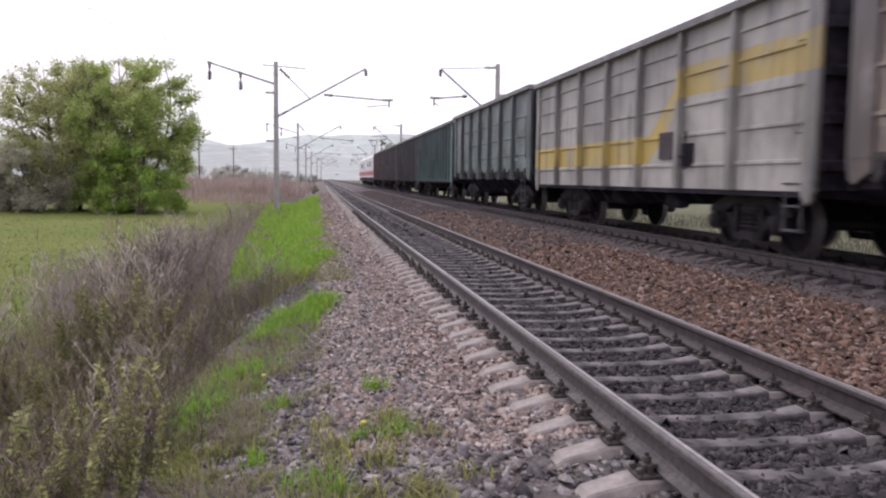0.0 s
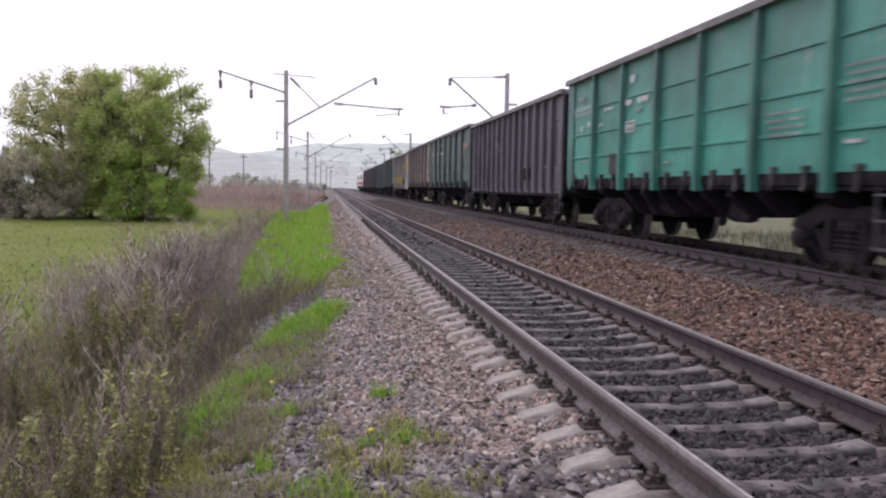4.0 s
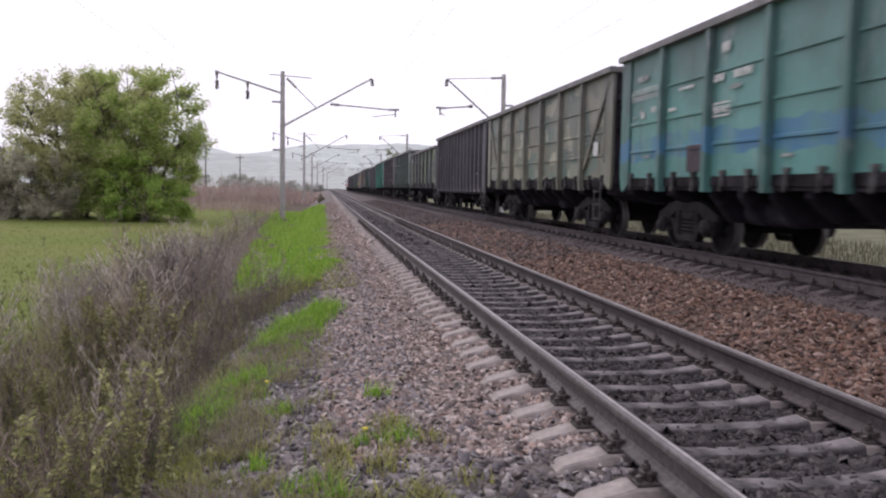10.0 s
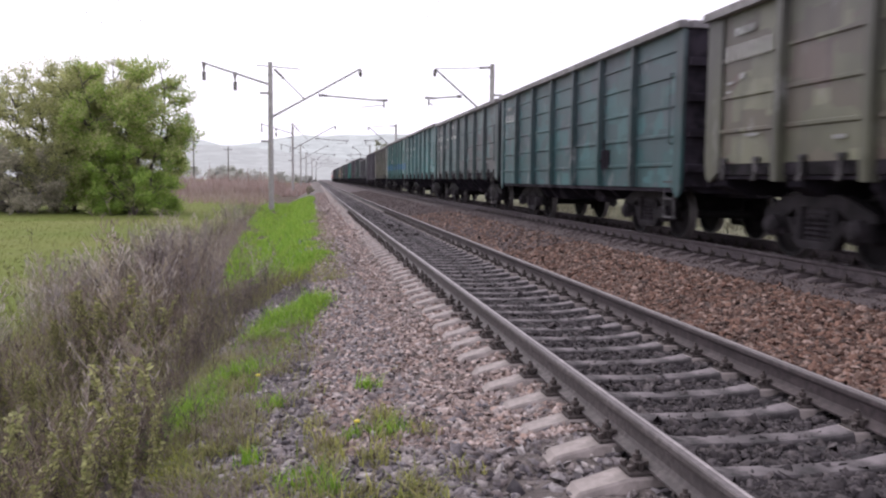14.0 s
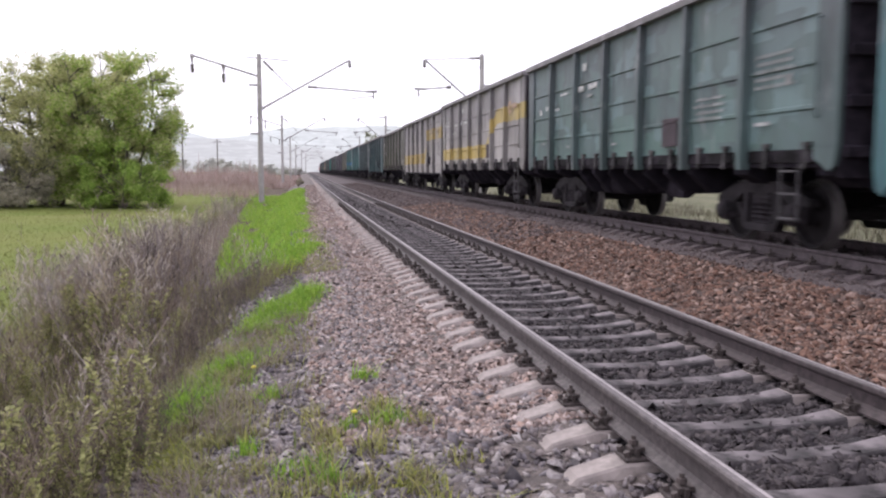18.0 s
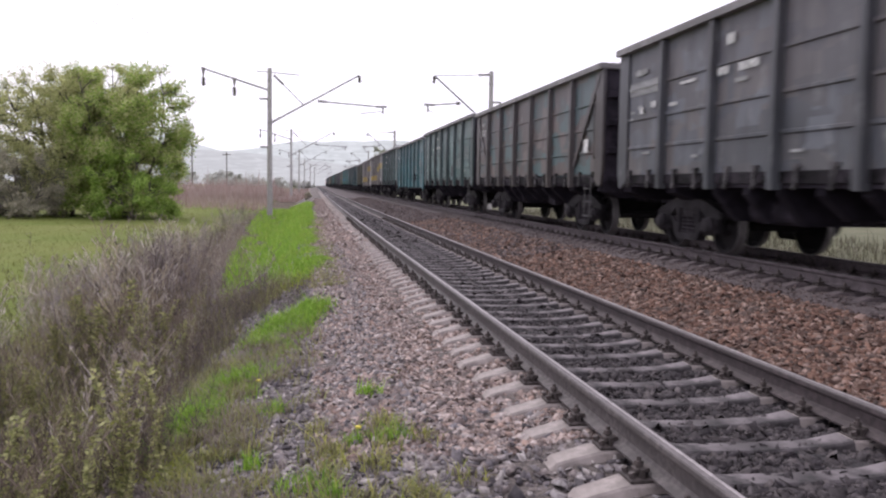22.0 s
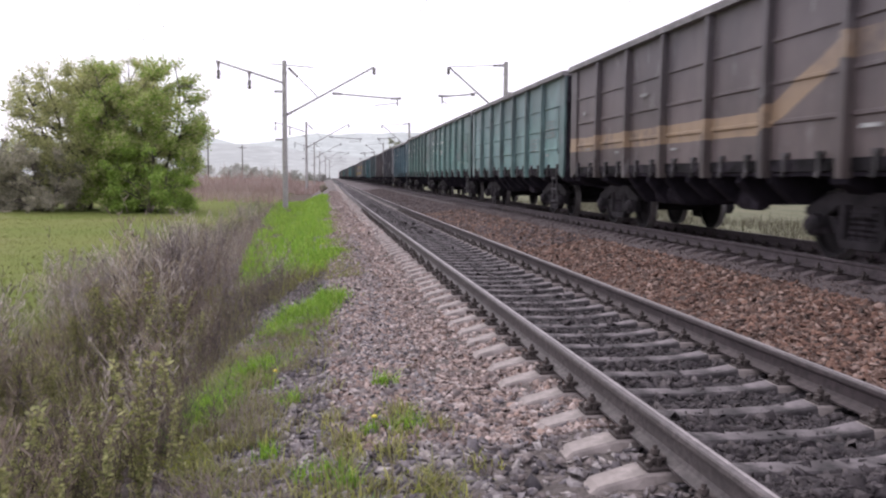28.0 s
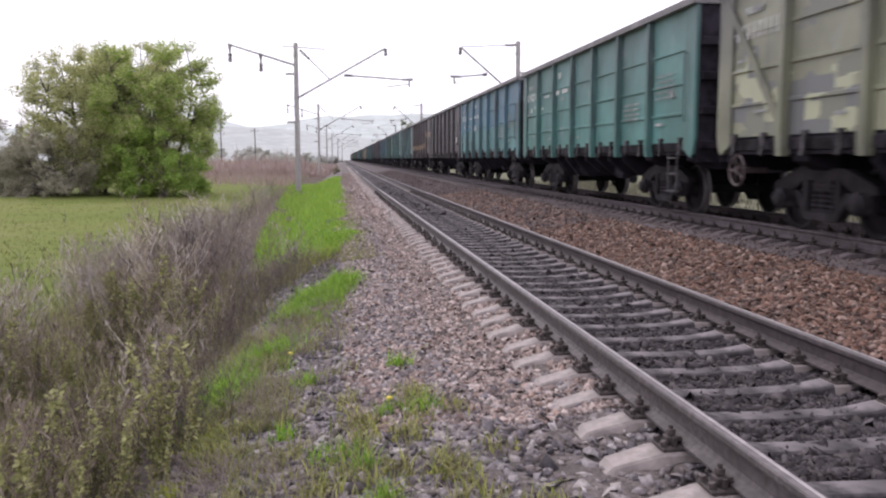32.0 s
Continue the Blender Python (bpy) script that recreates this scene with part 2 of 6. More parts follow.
M_BED_IN = plain("ballast_bed_oily", (0.030, 0.026, 0.028), 0.95, 0.0, 0.4, 22, 1.0, 0.04)
M_BED_MID = plain("ballast_bed_between", (0.071, 0.049, 0.041), 0.95, 0.0, 0.35, 22, 1.0, 0.04)
M_BED_DUST = plain("dusty_far_bed", (0.098, 0.077, 0.079), 0.95, 0.0, 0.3, 14, 0.9, 0.03)
M_CONCRETE_DUST = plain("dust_covered_concrete", (0.118, 0.096, 0.098), 0.92, 0.0, 0.25, 8, 0.5, 0.006)
M_STONE_L = pieces("stones_pink_tan", [(0.067, 0.053, 0.050), (0.322, 0.243, 0.215), (0.50, 0.405, 0.37), (0.146, 0.110, 0.101), (0.381, 0.270, 0.226), (0.57, 0.50, 0.475), (0.202, 0.160, 0.154), (0.403, 0.330, 0.308)])
M_STONE_G = pieces("stones_grey_lilac", [(0.045, 0.040, 0.046), (0.20, 0.18, 0.186), (0.335, 0.30, 0.30), (0.09, 0.08, 0.088), (0.26, 0.223, 0.213), (0.47, 0.435, 0.42), (0.14, 0.125, 0.14), (0.29, 0.27, 0.28)])
M_STONE_IN = pieces("stones_oily", [(0.028, 0.024, 0.027), (0.058, 0.050, 0.055), (0.100, 0.088, 0.092), (0.040, 0.034, 0.037), (0.135, 0.118, 0.120), (0.036, 0.031, 0.034)])
M_STONE_MID = pieces("stones_brown_red", [(0.062, 0.037, 0.032), (0.162, 0.091, 0.068), (0.302, 0.182, 0.138), (0.095, 0.057, 0.046), (0.403, 0.292, 0.248), (0.067, 0.051, 0.046), (0.196, 0.127, 0.101)])
M_STONE_DUST = pieces("stones_dusty_brown", [(0.075, 0.060, 0.060), (0.11, 0.088, 0.088), (0.15, 0.12, 0.118), (0.20, 0.15, 0.14)])
M_DRY = leafy("dry_stalks", [(0.144, 0.117, 0.098), (0.350, 0.299, 0.259), (0.230, 0.187, 0.161), (0.478, 0.419, 0.375), (0.282, 0.240, 0.210), (0.179, 0.147, 0.132), (0.402, 0.355, 0.327), (0.316, 0.265, 0.232)], 0.3)
DRY_TONES = [leafy("pale_dry_stalks", [(0.47, 0.415, 0.37), (0.64, 0.575, 0.52), (0.55, 0.495, 0.45)], 0.3), leafy("grey_lilac_stalks", [(0.25, 0.215, 0.22), (0.36, 0.32, 0.325), (0.30, 0.26, 0.265)], 0.3),
             leafy("brown_dry_stalks", [(0.23, 0.185, 0.15), (0.35, 0.29, 0.235), (0.28, 0.23, 0.185)], 0.25), leafy("umber_dead_stalks", [(0.085, 0.066, 0.06), (0.15, 0.12, 0.108), (0.11, 0.087, 0.08)], 0.1),
             leafy("straw_dry_stalks", [(0.42, 0.36, 0.27), (0.52, 0.45, 0.34), (0.33, 0.28, 0.21)], 0.3)]
M_TWIG = leafy("dark_twigs", [(0.085, 0.066, 0.061), (0.16, 0.127, 0.118), (0.25, 0.205, 0.19)], 0.1)
M_OLIVE = leafy("olive_weed_leaves", [(0.156, 0.172, 0.069), (0.494, 0.515, 0.213), (0.702, 0.700, 0.350), (0.221, 0.244, 0.094), (0.572, 0.541, 0.275), (0.325, 0.363, 0.138)], 0.4)
M_LUSH = leafy("lush_weed_leaves", [(0.238, 0.357, 0.111), (0.340, 0.459, 0.153), (0.459, 0.544, 0.238), (0.187, 0.272, 0.085)], 0.4)
M_SPROUT = leafy("weed_leaves", [(0.265, 0.305, 0.072), (0.397, 0.430, 0.106), (0.555, 0.555, 0.171), (0.397, 0.370, 0.159)], 0.4)
M_GRASS = leafy("spring_grass", [(0.151, 0.322, 0.039), (0.274, 0.502, 0.062), (0.418, 0.646, 0.095), (0.221, 0.407, 0.056), (0.523, 0.621, 0.146)], 0.4)
M_MEADOW = leafy("meadow_blades", [(0.125, 0.155, 0.033), (0.160, 0.190, 0.043), (0.20, 0.21, 0.06), (0.21, 0.19, 0.083)], 0.35)
M_SPARSE = leafy("sparse_verge_blades", [(0.19, 0.25, 0.07), (0.42, 0.37, 0.24), (0.30, 0.35, 0.10), (0.22, 0.175, 0.13), (0.44, 0.46, 0.16), (0.32, 0.27, 0.20), (0.36, 0.40, 0.12)], 0.35)
M_STRAW = leafy("dead_verge_grass", [(0.20, 0.16, 0.15), (0.36, 0.30, 0.28), (0.27, 0.22, 0.205), (0.46, 0.40, 0.37)], 0.3)
M_YELLOW = leafy("yellow_green_moss_blades", [(0.38, 0.44, 0.06), (0.50, 0.54, 0.09), (0.30, 0.38, 0.06)], 0.4)
M_FAR_SIDE = leafy("rough_grass_beyond", [(0.085, 0.088, 0.055), (0.15, 0.146, 0.092), (0.215, 0.20, 0.145), (0.12, 0.108, 0.083)], 0.3)
M_FLOWER = plain("dandelion", (0.72, 0.60, 0.06), 0.6)
M_LEAF = leafy("tree_leaves", [(0.224, 0.363, 0.076), (0.335, 0.503, 0.104), (0.462, 0.629, 0.154), (0.530, 0.642, 0.224)], 0.5)
M_LEAF_OLIVE = leafy("olive_leaves", [(0.366, 0.417, 0.163), (0.516, 0.550, 0.236), (0.665, 0.681, 0.346), (0.699, 0.665, 0.400)], 0.5)
M_LEAF_DULL = leafy("bush_leaves_dull", [(0.33, 0.32, 0.23), (0.44, 0.42, 0.32), (0.54, 0.50, 0.41)], 0.4)
# distance haze is mixed into the next two leaf colours
M_LEAF_HAZE = leafy("far_leaves_haze_pale", [(0.42, 0.45, 0.34), (0.52, 0.54, 0.44)], 0.5)
M_LEAF_HAZE_GREY = leafy("far_bush_haze_grey", [(0.62, 0.63, 0.60), (0.72, 0.73, 0.70)], 0.5)
M_BARK = plain("grey_bark", (0.115, 0.100, 0.090), 0.9, 0.0, 0.3, 7, 0.6, 0.02)
M_REED = leafy("far_reeds", [(0.384, 0.278, 0.254), (0.461, 0.355, 0.326), (0.499, 0.422, 0.384)], 0.3)
M_WHITE = plain("white_stencil", (0.60, 0.60, 0.585), 0.7, 0.0, 0.25, 12)
M_FAINT = plain("worn_stencil", (0.33, 0.335, 0.33), 0.75, 0.0, 0.4, 7)
M_ORANGE = plain("faded_orange_print", (0.50, 0.36, 0.26), 0.75, 0.0, 0.3, 9)
M_BOARD = plain("dark_maroon_plate", (0.055, 0.040, 0.048), 0.8, 0.0, 0.3, 5)
M_LADDER = plain("grimy_ladder_steel", (0.06, 0.056, 0.06), 0.7, 0.0, 0.3, 6)
M_LOCK = plain("dusty_lock_steel", (0.075, 0.07, 0.073), 0.8, 0.0, 0.8, 4)
M_GLASS = plain("dark_cab_glass", (0.02, 0.022, 0.025), 0.12, 0.0, 0.1, 3, 0.0)


# ---- mesh building ----
class Mesh:
    """Collects boxes, tubes and prisms into one mesh; faces carry a material slot."""

    def __init__(self):
        self.v, self.f, self.s = [], [], []

    def add(self, verts, faces, slot=0):
        k = len(self.v)
        self.v += [tuple(p) for p in verts]
        self.f += [tuple(k + i for i in q) for q in faces]
        self.s += [slot] * len(faces)
        return self

    def box(self, x0, x1, y0, y1, z0, z1, slot=0, cut=0.0):
        """A box; with cut its four upright edges and top edges are chamfered."""
        if not cut:
            p = [(x, y, z) for z in (z0, z1) for x, y in ((x0, y0), (x1, y0), (x1, y1), (x0, y1))]
            return self.add(p, [(3, 2, 1, 0), (4, 5, 6, 7), (0, 1, 5, 4), (1, 2, 6, 5), (2, 3, 7, 6), (3, 0, 4, 7)], slot)
        c = cut
        ring = [(x0 + c, y0), (x1 - c, y0), (x1, y0 + c), (x1, y1 - c), (x1 - c, y1), (x0 + c, y1), (x0, y1 - c), (x0, y0 + c)]
        mx, my = (x0 + x1) / 2, (y0 + y1) / 2
        inner = [(mx + (x - mx) * (1 - 2 * c / (x1 - x0)), my + (y - my) * (1 - 2 * c / (y1 - y0))) for x, y in ring]
        p = [(x, y, z0) for x, y in ring] + [(x, y, z1 - c) for x, y in ring] + [(x, y, z1) for x, y in inner]
        f = [tuple(range(7, -1, -1)), tuple(range(16, 24))]
        for i in range(8):
            j = (i + 1) % 8
            f += [(i, j, 8 + j, 8 + i), (8 + i, 8 + j, 16 + j, 16 + i)]
        return self.add(p, f, slot)

    def prism(self, outline, axis, a, b, slot=0):
        """A flat outline (two coordinates a point, counter-clockwise seen from the axis' far end) drawn out along an axis from a to b."""
        k = len(outline)
        put = {"x": lambda u, v, w: (w, u, v), "y": lambda u, v, w: (u, w, v), "z": lambda u, v, w: (u, v, w)}[axis]
        p = [put(u, v, a) for u, v in outline] + [put(u, v, b) for u, v in outline]
        f = [tuple(range(k - 1, -1, -1)), tuple(range(k, 2 * k))] + [(i, (i + 1) % k, k + (i + 1) % k, k + i) for i in range(k)]
        return self.add(p, f, slot)

    def tube(self, a, b, r0, r1=None, sides=8, slot=0, caps=True):
        a, b = Vector(a), Vector(b)
        r1 = r0 if r1 is None else r1
        w = (b - a).normalized()
        u = w.orthogonal().normalized()
        v = w.cross(u)
        p = []
        for c, r in ((a, r0), (b, r1)):
            for i in range(sides):
                t = 2 * math.pi * i / sides
                p.append(tuple(c + (u * math.cos(t) + v * math.sin(t)) * r))
        f = [(i, (i + 1) % sides, sides + (i + 1) % sides, sides + i) for i in range(sides)]
        if caps:
            f += [tuple(range(sides - 1, -1, -1)), tuple(range(sides, 2 * sides))]
        return self.add(p, f, slot)

    def polyline(self, points, r, sides=4):
        """One connected tube along the points."""
        p, f = [], []
        pts = [Vector(q) for q in points]
        for i, c in enumerate(pts):
            w = (pts[min(i + 1, len(pts) - 1)] - pts[max(i - 1, 0)]).normalized()
            u = w.cross(Vector((0, 0, 1))).normalized()
            v = u.cross(w)
            p += [tuple(c + (u * math.cos(t) + v * math.sin(t)) * r) for t in (2 * math.pi * k / sides for k in range(sides))]
        for i in range(len(pts) - 1):
            for k in range(sides):
                q = (k + 1) % sides
                f.append((i * sides + k, i * sides + q, (i + 1) * sides + q, (i + 1) * sides + k))
        return self.add(p, f)

    def lathe(self, profile, axis_point, axis="x", sides=24, slot=0):
        """A profile of (along, radius) turned round an axis through a point."""
        px, py, pz = axis_point
        p, f, k = [], [], len(profile)
        for i in range(sides):
            t = 2 * math.pi * i / sides
            c, s = math.cos(t), math.sin(t)
            for d, r in profile:
                p.append((px + d, py + r * c, pz + r * s) if axis == "x" else (px + r * c, py + r * s, pz + d) if axis == "z" else (px + r * s, py + d, pz + r * c))
        for i in range(sides):
            j = (i + 1) % sides
            for q in range(k - 1):
                f.append((i * k + q, i * k + q + 1, j * k + q + 1, j * k + q))
        return self.add(p, f, slot)

    def data(self, name, *mats):
        me = bpy.data.meshes.new(name)
        me.from_pydata(self.v, [], self.f)
        for m in mats:
            me.materials.append(m)
        if any(self.s):
            me.polygons.foreach_set("material_index", self.s)
        me.update()
        return me


def quick(name, verts, tris, mat):
    """A mesh from arrays of points and triangles."""
    me = bpy.data.meshes.new(name)
    me.vertices.add(len(verts))
    me.vertices.foreach_set("co", np.ascontiguousarray(verts, np.float32).ravel())
    me.loops.add(tris.size)
    me.loops.foreach_set("vertex_index", np.ascontiguousarray(tris, np.int32).ravel())
    me.polygons.add(len(tris))
    me.polygons.foreach_set("loop_start", np.arange(0, tris.size, 3, dtype=np.int32))
    me.update(calc_edges=True)
    me.materials.append(mat)
    return me


def part(name, data, mat=None, parent=None, label=""):
    """Links a mesh as one object under a thing or part, with its own material if given."""
    if isinstance(data, Mesh):
        data = data.data(name, mat or M_UNDER)
        mat = None
    ob = new(name, data)
    ob.parent = parent
    if mat is not None:
        ob.material_slots[0].link = "OBJECT"
        ob.material_slots[0].material = mat
    return tagged(ob, label)


def thing(name, label, category, m=None, group="", kind=""):
    ob = new(name)
    ob.empty_display_size = 0.2
    if m is not None:
        ob.matrix_basis = m
    return tagged(ob, label, category, group, kind)


# ---- ground ----
def step(a, b, x):
    t = min(1.0, max(0.0, (x - a) / (b - a)))
    return t * t * (3 - 2 * t)


def ground_z(x, y):
    x = x - bend(y)
    z = -0.52 - 0.58 * step(-0.35, -1.75, x) + 0.12 * step(-4.0, -8.0, x)
    z -= 0.55 * step(10.6, 13.4, x)
    far = step(-3, -9, x) + step(14, 22, x)
    z += far * 0.10 * noise.noise((x * 0.09, y * 0.09, 0.3)) + 0.03 * noise.noise((x * 0.9, y * 0.9, 2.1)) * step(-0.6, -1.4, x)
    return z


def spread(a, b, inner0, inner1, stepsize, grow):
    """Coordinates: even between inner0 and inner1, ever wider outside."""
    v = list(np.arange(inner0, inner1 + 1e-6, stepsize))
    d = stepsize
    while v[-1] < b:
        d *= grow
        v.append(v[-1] + d)
    d = stepsize
    while v[0] > a:
        d *= grow
        v.insert(0, v[0] - d)
    return v


def sheet(name, xs, ys, height, mat):
    v = np.array([(x, y, height(x, y)) for y in ys for x in xs])
    k = len(xs)
    q = np.array([(j * k + i, j * k + i + 1, (j + 1) * k + i + 1, (j + 1) * k + i) for j in range(len(ys) - 1) for i in range(k - 1)])
    me = quick(name, v, np.concatenate([q[:, [0, 1, 2]], q[:, [0, 2, 3]]]), mat)
    me.polygons.foreach_set("use_smooth", [True] * len(me.polygons))
    return new(name, me)


def ground_material():
    m, n, l, b = shader("meadow_ground")
    big, mid, fine = noisy(n, l, 0.09, 3), noisy(n, l, 0.6, 5), noisy(n, l, 14, 6)
    c = mixed(n, l, ramp(n, l, big, 0.35, 0.65), (0.125, 0.160, 0.036), (0.180, 0.190, 0.060))
    c = mixed(n, l, ramp(n, l, mid, 0.5, 0.8), c, (0.215, 0.20, 0.10))
    c = mixed(n, l, ramp(n, l, fine, 0.45, 0.7), c, (0.14, 0.17, 0.05))
    co, sp, ad = n.new("ShaderNodeTexCoord"), n.new("ShaderNodeSeparateXYZ"), n.new("ShaderNodeMath")
    l.new(co.outputs["Object"], sp.inputs[0])
    ad.operation, ad.inputs[2].default_value = "MULTIPLY_ADD", -1.0
    ad.inputs[1].default_value = 2.0
    l.new(mid, ad.inputs[0])
    xx = n.new("ShaderNodeMath")
    l.new(sp.outputs[0], xx.inputs[0])
    l.new(ad.outputs[0], xx.inputs[1])
    soil = mixed(n, l, ramp(n, l, fine, 0.4, 0.7), (0.075, 0.06, 0.047), (0.16, 0.13, 0.10))
    c = mixed(n, l, ramp(n, l, xx.outputs[0], -4.6, -3.8), c, soil)
    straw = mixed(n, l, ramp(n, l, mid, 0.35, 0.65), (0.15, 0.145, 0.095), (0.11, 0.115, 0.07))
    c = mixed(n, l, ramp(n, l, sp.outputs[0], 9.5, 11.5), c, straw)
    l.new(c, b.inputs["Base Color"])
    b.inputs["Roughness"].default_value = 0.95
    b.inputs["Specular IOR Level"].default_value = 0.1
    bumped(n, l, b, fine, 0.8, 0.05)
    return m


xs = spread(-1800, 1800, -9, 16, 0.35, 1.22)
ys = spread(-1500, 3500, 0, 70, 0.8, 1.16)
ground = sheet("ground", xs, ys, ground_z, ground_material())
tagged(ground, "spring meadow of patchy green and straw grass", "ground", kind="structure")


# ---- track bed ----
def bed_z(x, y):
    """Height of the ballast across both tracks: cess, shoulder, track, the heap between, track."""
    if x < 1.15:
        z = -0.327 - 0.198 * step(0.55, -0.85, x) - 0.35 * step(-0.55, -1.5, x)
    elif x < 4.1:
        z = -0.242 - 0.085 * step(1.72, 1.15, x) - 0.016 * step(1.8, 2.0, x) * step(3.4, 3.2, x)
    elif x < 6.4:
        z = -0.242 + 0.029 * step(4.1, 4.6, x) + (Z2 - 0.040) * step(4.4, 5.9, x)
    elif x < 9.4:
        z = Z2 - 0.257
    else:
        z = Z2 - 0.24 - 0.7 * step(9.5, 11.6, x)
    return z


def bed_strip(name, x0, x1, mat, y0, y1, sx, sy, rough, label):
    nx, ny = max(2, round((x1 - x0) / sx) + 1), round((y1 - y0) / sy) + 1
    ob = sheet(name, np.linspace(x0, x1, nx), np.linspace(y0, y1, ny),
               lambda x, y: bed_z(x, y) + rough * noise.noise((x * 9, y * 9, 1.5)) + rough * 0.8 * noise.noise((x * 2.3, y * 2.3, 4.5)), mat)
    for v in ob.data.vertices:
        v.co.x += bend(v.co.y)
    return tagged(ob, label, "ballast", kind="structure")


LABEL_L = "grey and pinkish crushed-stone ballast shoulder beside the rails"
LABEL_IN = "oily dark grey ballast between concrete sleepers"
LABEL_MID = "rusty brown crushed stone heaped between two tracks"
LABEL_2 = "dust-covered brown ballast under the second track"
bed_left = bed_strip("ballast_shoulder", -1.45, 1.74, M_BED_L, 0.5, 40, 0.06, 0.06, 0.022, LABEL_L)
bed_near = bed_strip("ballast_near_track", 1.74, 3.9, M_BED_IN, 0.5, 40, 0.07, 0.07, 0.02, LABEL_IN)
bed_mid = bed_strip("ballast_between_tracks", 3.9, 5.95, M_BED_MID, 0.5, 26, 0.07, 0.07, 0.022, LABEL_MID)
bed_strip("ballast_between_tracks", 3.9, 5.95, M_BED_DUST, 26, 40, 0.1, 0.15, 0.022, "dusty mauve crushed stone heaped between two tracks")
bed_far = bed_strip("ballast_far_track", 5.95, 11.7, M_BED_DUST, -60, 60, 0.15, 0.3, 0.02, LABEL_2)
for a, b in ((-470, 0.5), (40, 640)):
    for nm, x0, x1, mt, lb in (("ballast_shoulder", -1.45, 1.74, M_BED_L, LABEL_L), ("ballast_near_track", 1.74, 3.9, M_BED_IN, LABEL_IN), ("ballast_between_tracks", 3.9, 5.95, M_BED_MID if a < 0 else M_BED_DUST, LABEL_MID)):
        bed_strip(nm, x0, x1, mt, a, b, 0.3, 1.0, 0.02, lb)
for a, b in ((-470, -60), (60, 640)):
    bed_strip("ballast_far_track", 5.95, 11.7, M_BED_DUST, a, b, 0.5, 2.0, 0.02, LABEL_2)

# ---- stones ----
PITCH, FIRST = 0.521, 3.86
CUBE_T = np.array([(4, 5, 6), (4, 6, 7), (0, 1, 5), (0, 5, 4), (1, 2, 6), (1, 6, 5), (2, 3, 7), (2, 7, 6), (3, 0, 4), (3, 4, 7)])
CUBE_V = np.array([(x, y, z) for z in (-0.5, 0.5) for x, y in ((-0.5, -0.5), (0.5, -0.5), (0.5, 0.5), (-0.5, 0.5))])


def lying(k, tilt):
    """k turns: any heading, a small random tilt."""
    h, p, r = rng.uniform(0, 2 * math.pi, k), rng.normal(0, tilt, k), rng.normal(0, tilt, k)
    c, s, o, i = np.cos(h), np.sin(h), np.zeros(k), np.ones(k)
    rz = np.stack([np.stack([c, -s, o], 1), np.stack([s, c, o], 1), np.stack([o, o, i], 1)], 1)
    c, s = np.cos(p), np.sin(p)
    rx = np.stack([np.stack([i, o, o], 1), np.stack([o, c, -s], 1), np.stack([o, s, c], 1)], 1)
    c, s = np.cos(r), np.sin(r)
    ry = np.stack([np.stack([c, o, s], 1), np.stack([o, i, o], 1), np.stack([-s, o, c], 1)], 1)
    return rz @ rx @ ry


def shards(k):
    """Angular broken-stone shapes, about one metre across."""
    return (CUBE_V[None] + rng.uniform(-0.3, 0.3, (k, 8, 3))) * np.stack([rng.uniform(0.9, 1.9, k), rng.uniform(0.65, 1.2, k), rng.uniform(0.22, 0.6, k)], 1)[:, None]


def stones(name, x0, x1, y0, y1, count, size, mat, parent, label, power=1.7, sink=0.25, tilt=0.5):
    """Broken stones scattered over a strip, closer together near y0."""
    k = count
    x = rng.uniform(x0, x1, k)
    y = y0 + (y1 - y0) * rng.uniform(0, 1, k) ** power
    s = size * np.clip(rng.lognormal(0, 0.38, k), 0.45, 2.0)
    if x1 > 1.2 and x0 < 3.9:
        off = np.abs((y - FIRST + PITCH / 2) % PITCH - PITCH / 2)
        bare = (off < 0.105 + 0.3 * s) & (x > 1.2) & (x < 3.9) & (rng.uniform(0, 1, k) < np.where(x < 1.42, 0.72, np.where(x < 1.85, 0.9, 0.42)))
        x, y, s = x[~bare], y[~bare], s[~bare]
        k = len(x)
    table = np.array([bed_z(a, 0) for a in np.linspace(x0, x1, 400)])
    z = np.interp(x, np.linspace(x0, x1, 400), table)
    x = x + np.array([bend(b) for b in y])
    v = np.einsum("kij,knj->kni", lying(k, tilt), shards(k)) * s[:, None, None]
    v += np.stack([x, y, z + s * (0.5 - sink) * rng.uniform(0.1, 1.0, k)], 1)[:, None]
    t = CUBE_T[None] + 8 * np.arange(k)[:, None, None]
    ob = new(name, quick(name, v.reshape(-1, 3), t.reshape(-1, 3), mat))
    ob.parent = parent
    return tagged(ob, label, kind="stuff")


def turns(k):
    """k random turns as matrices."""
    return lying(k, 1.2)


stones("loose_stones", 0.05, 1.8, 4.7, 32, 37000, 0.0235, M_STONE_L, bed_left, "pinkish tan broken stones", 1.9)
stones("loose_stones", -1.1, 0.85, 3.2, 23, 30000, 0.0235, M_STONE_G, bed_left, "grey and lilac broken stones", 2.0)
stones("loose_stones", 1.8, 3.85, 3.5, 26, 22000, 0.027, M_STONE_IN, bed_near, "oily dark broken stones", 1.8)
stones("loose_stones", 3.85, 5.9, 4.9, 34, 40000, 0.031, M_STONE_MID, bed_mid, "rusty brown broken stones", 1.5)
stones("loose_stones", 3.85, 5.95, 17, 90, 11000, 0.042, M_STONE_DUST, bed_mid, "dusty mauve broken stones", 1.5)
stones("loose_stones", 0.3, 1.8, 22, 90, 7000, 0.045, M_STONE_L, bed_left, "pinkish tan broken stones", 1.6)
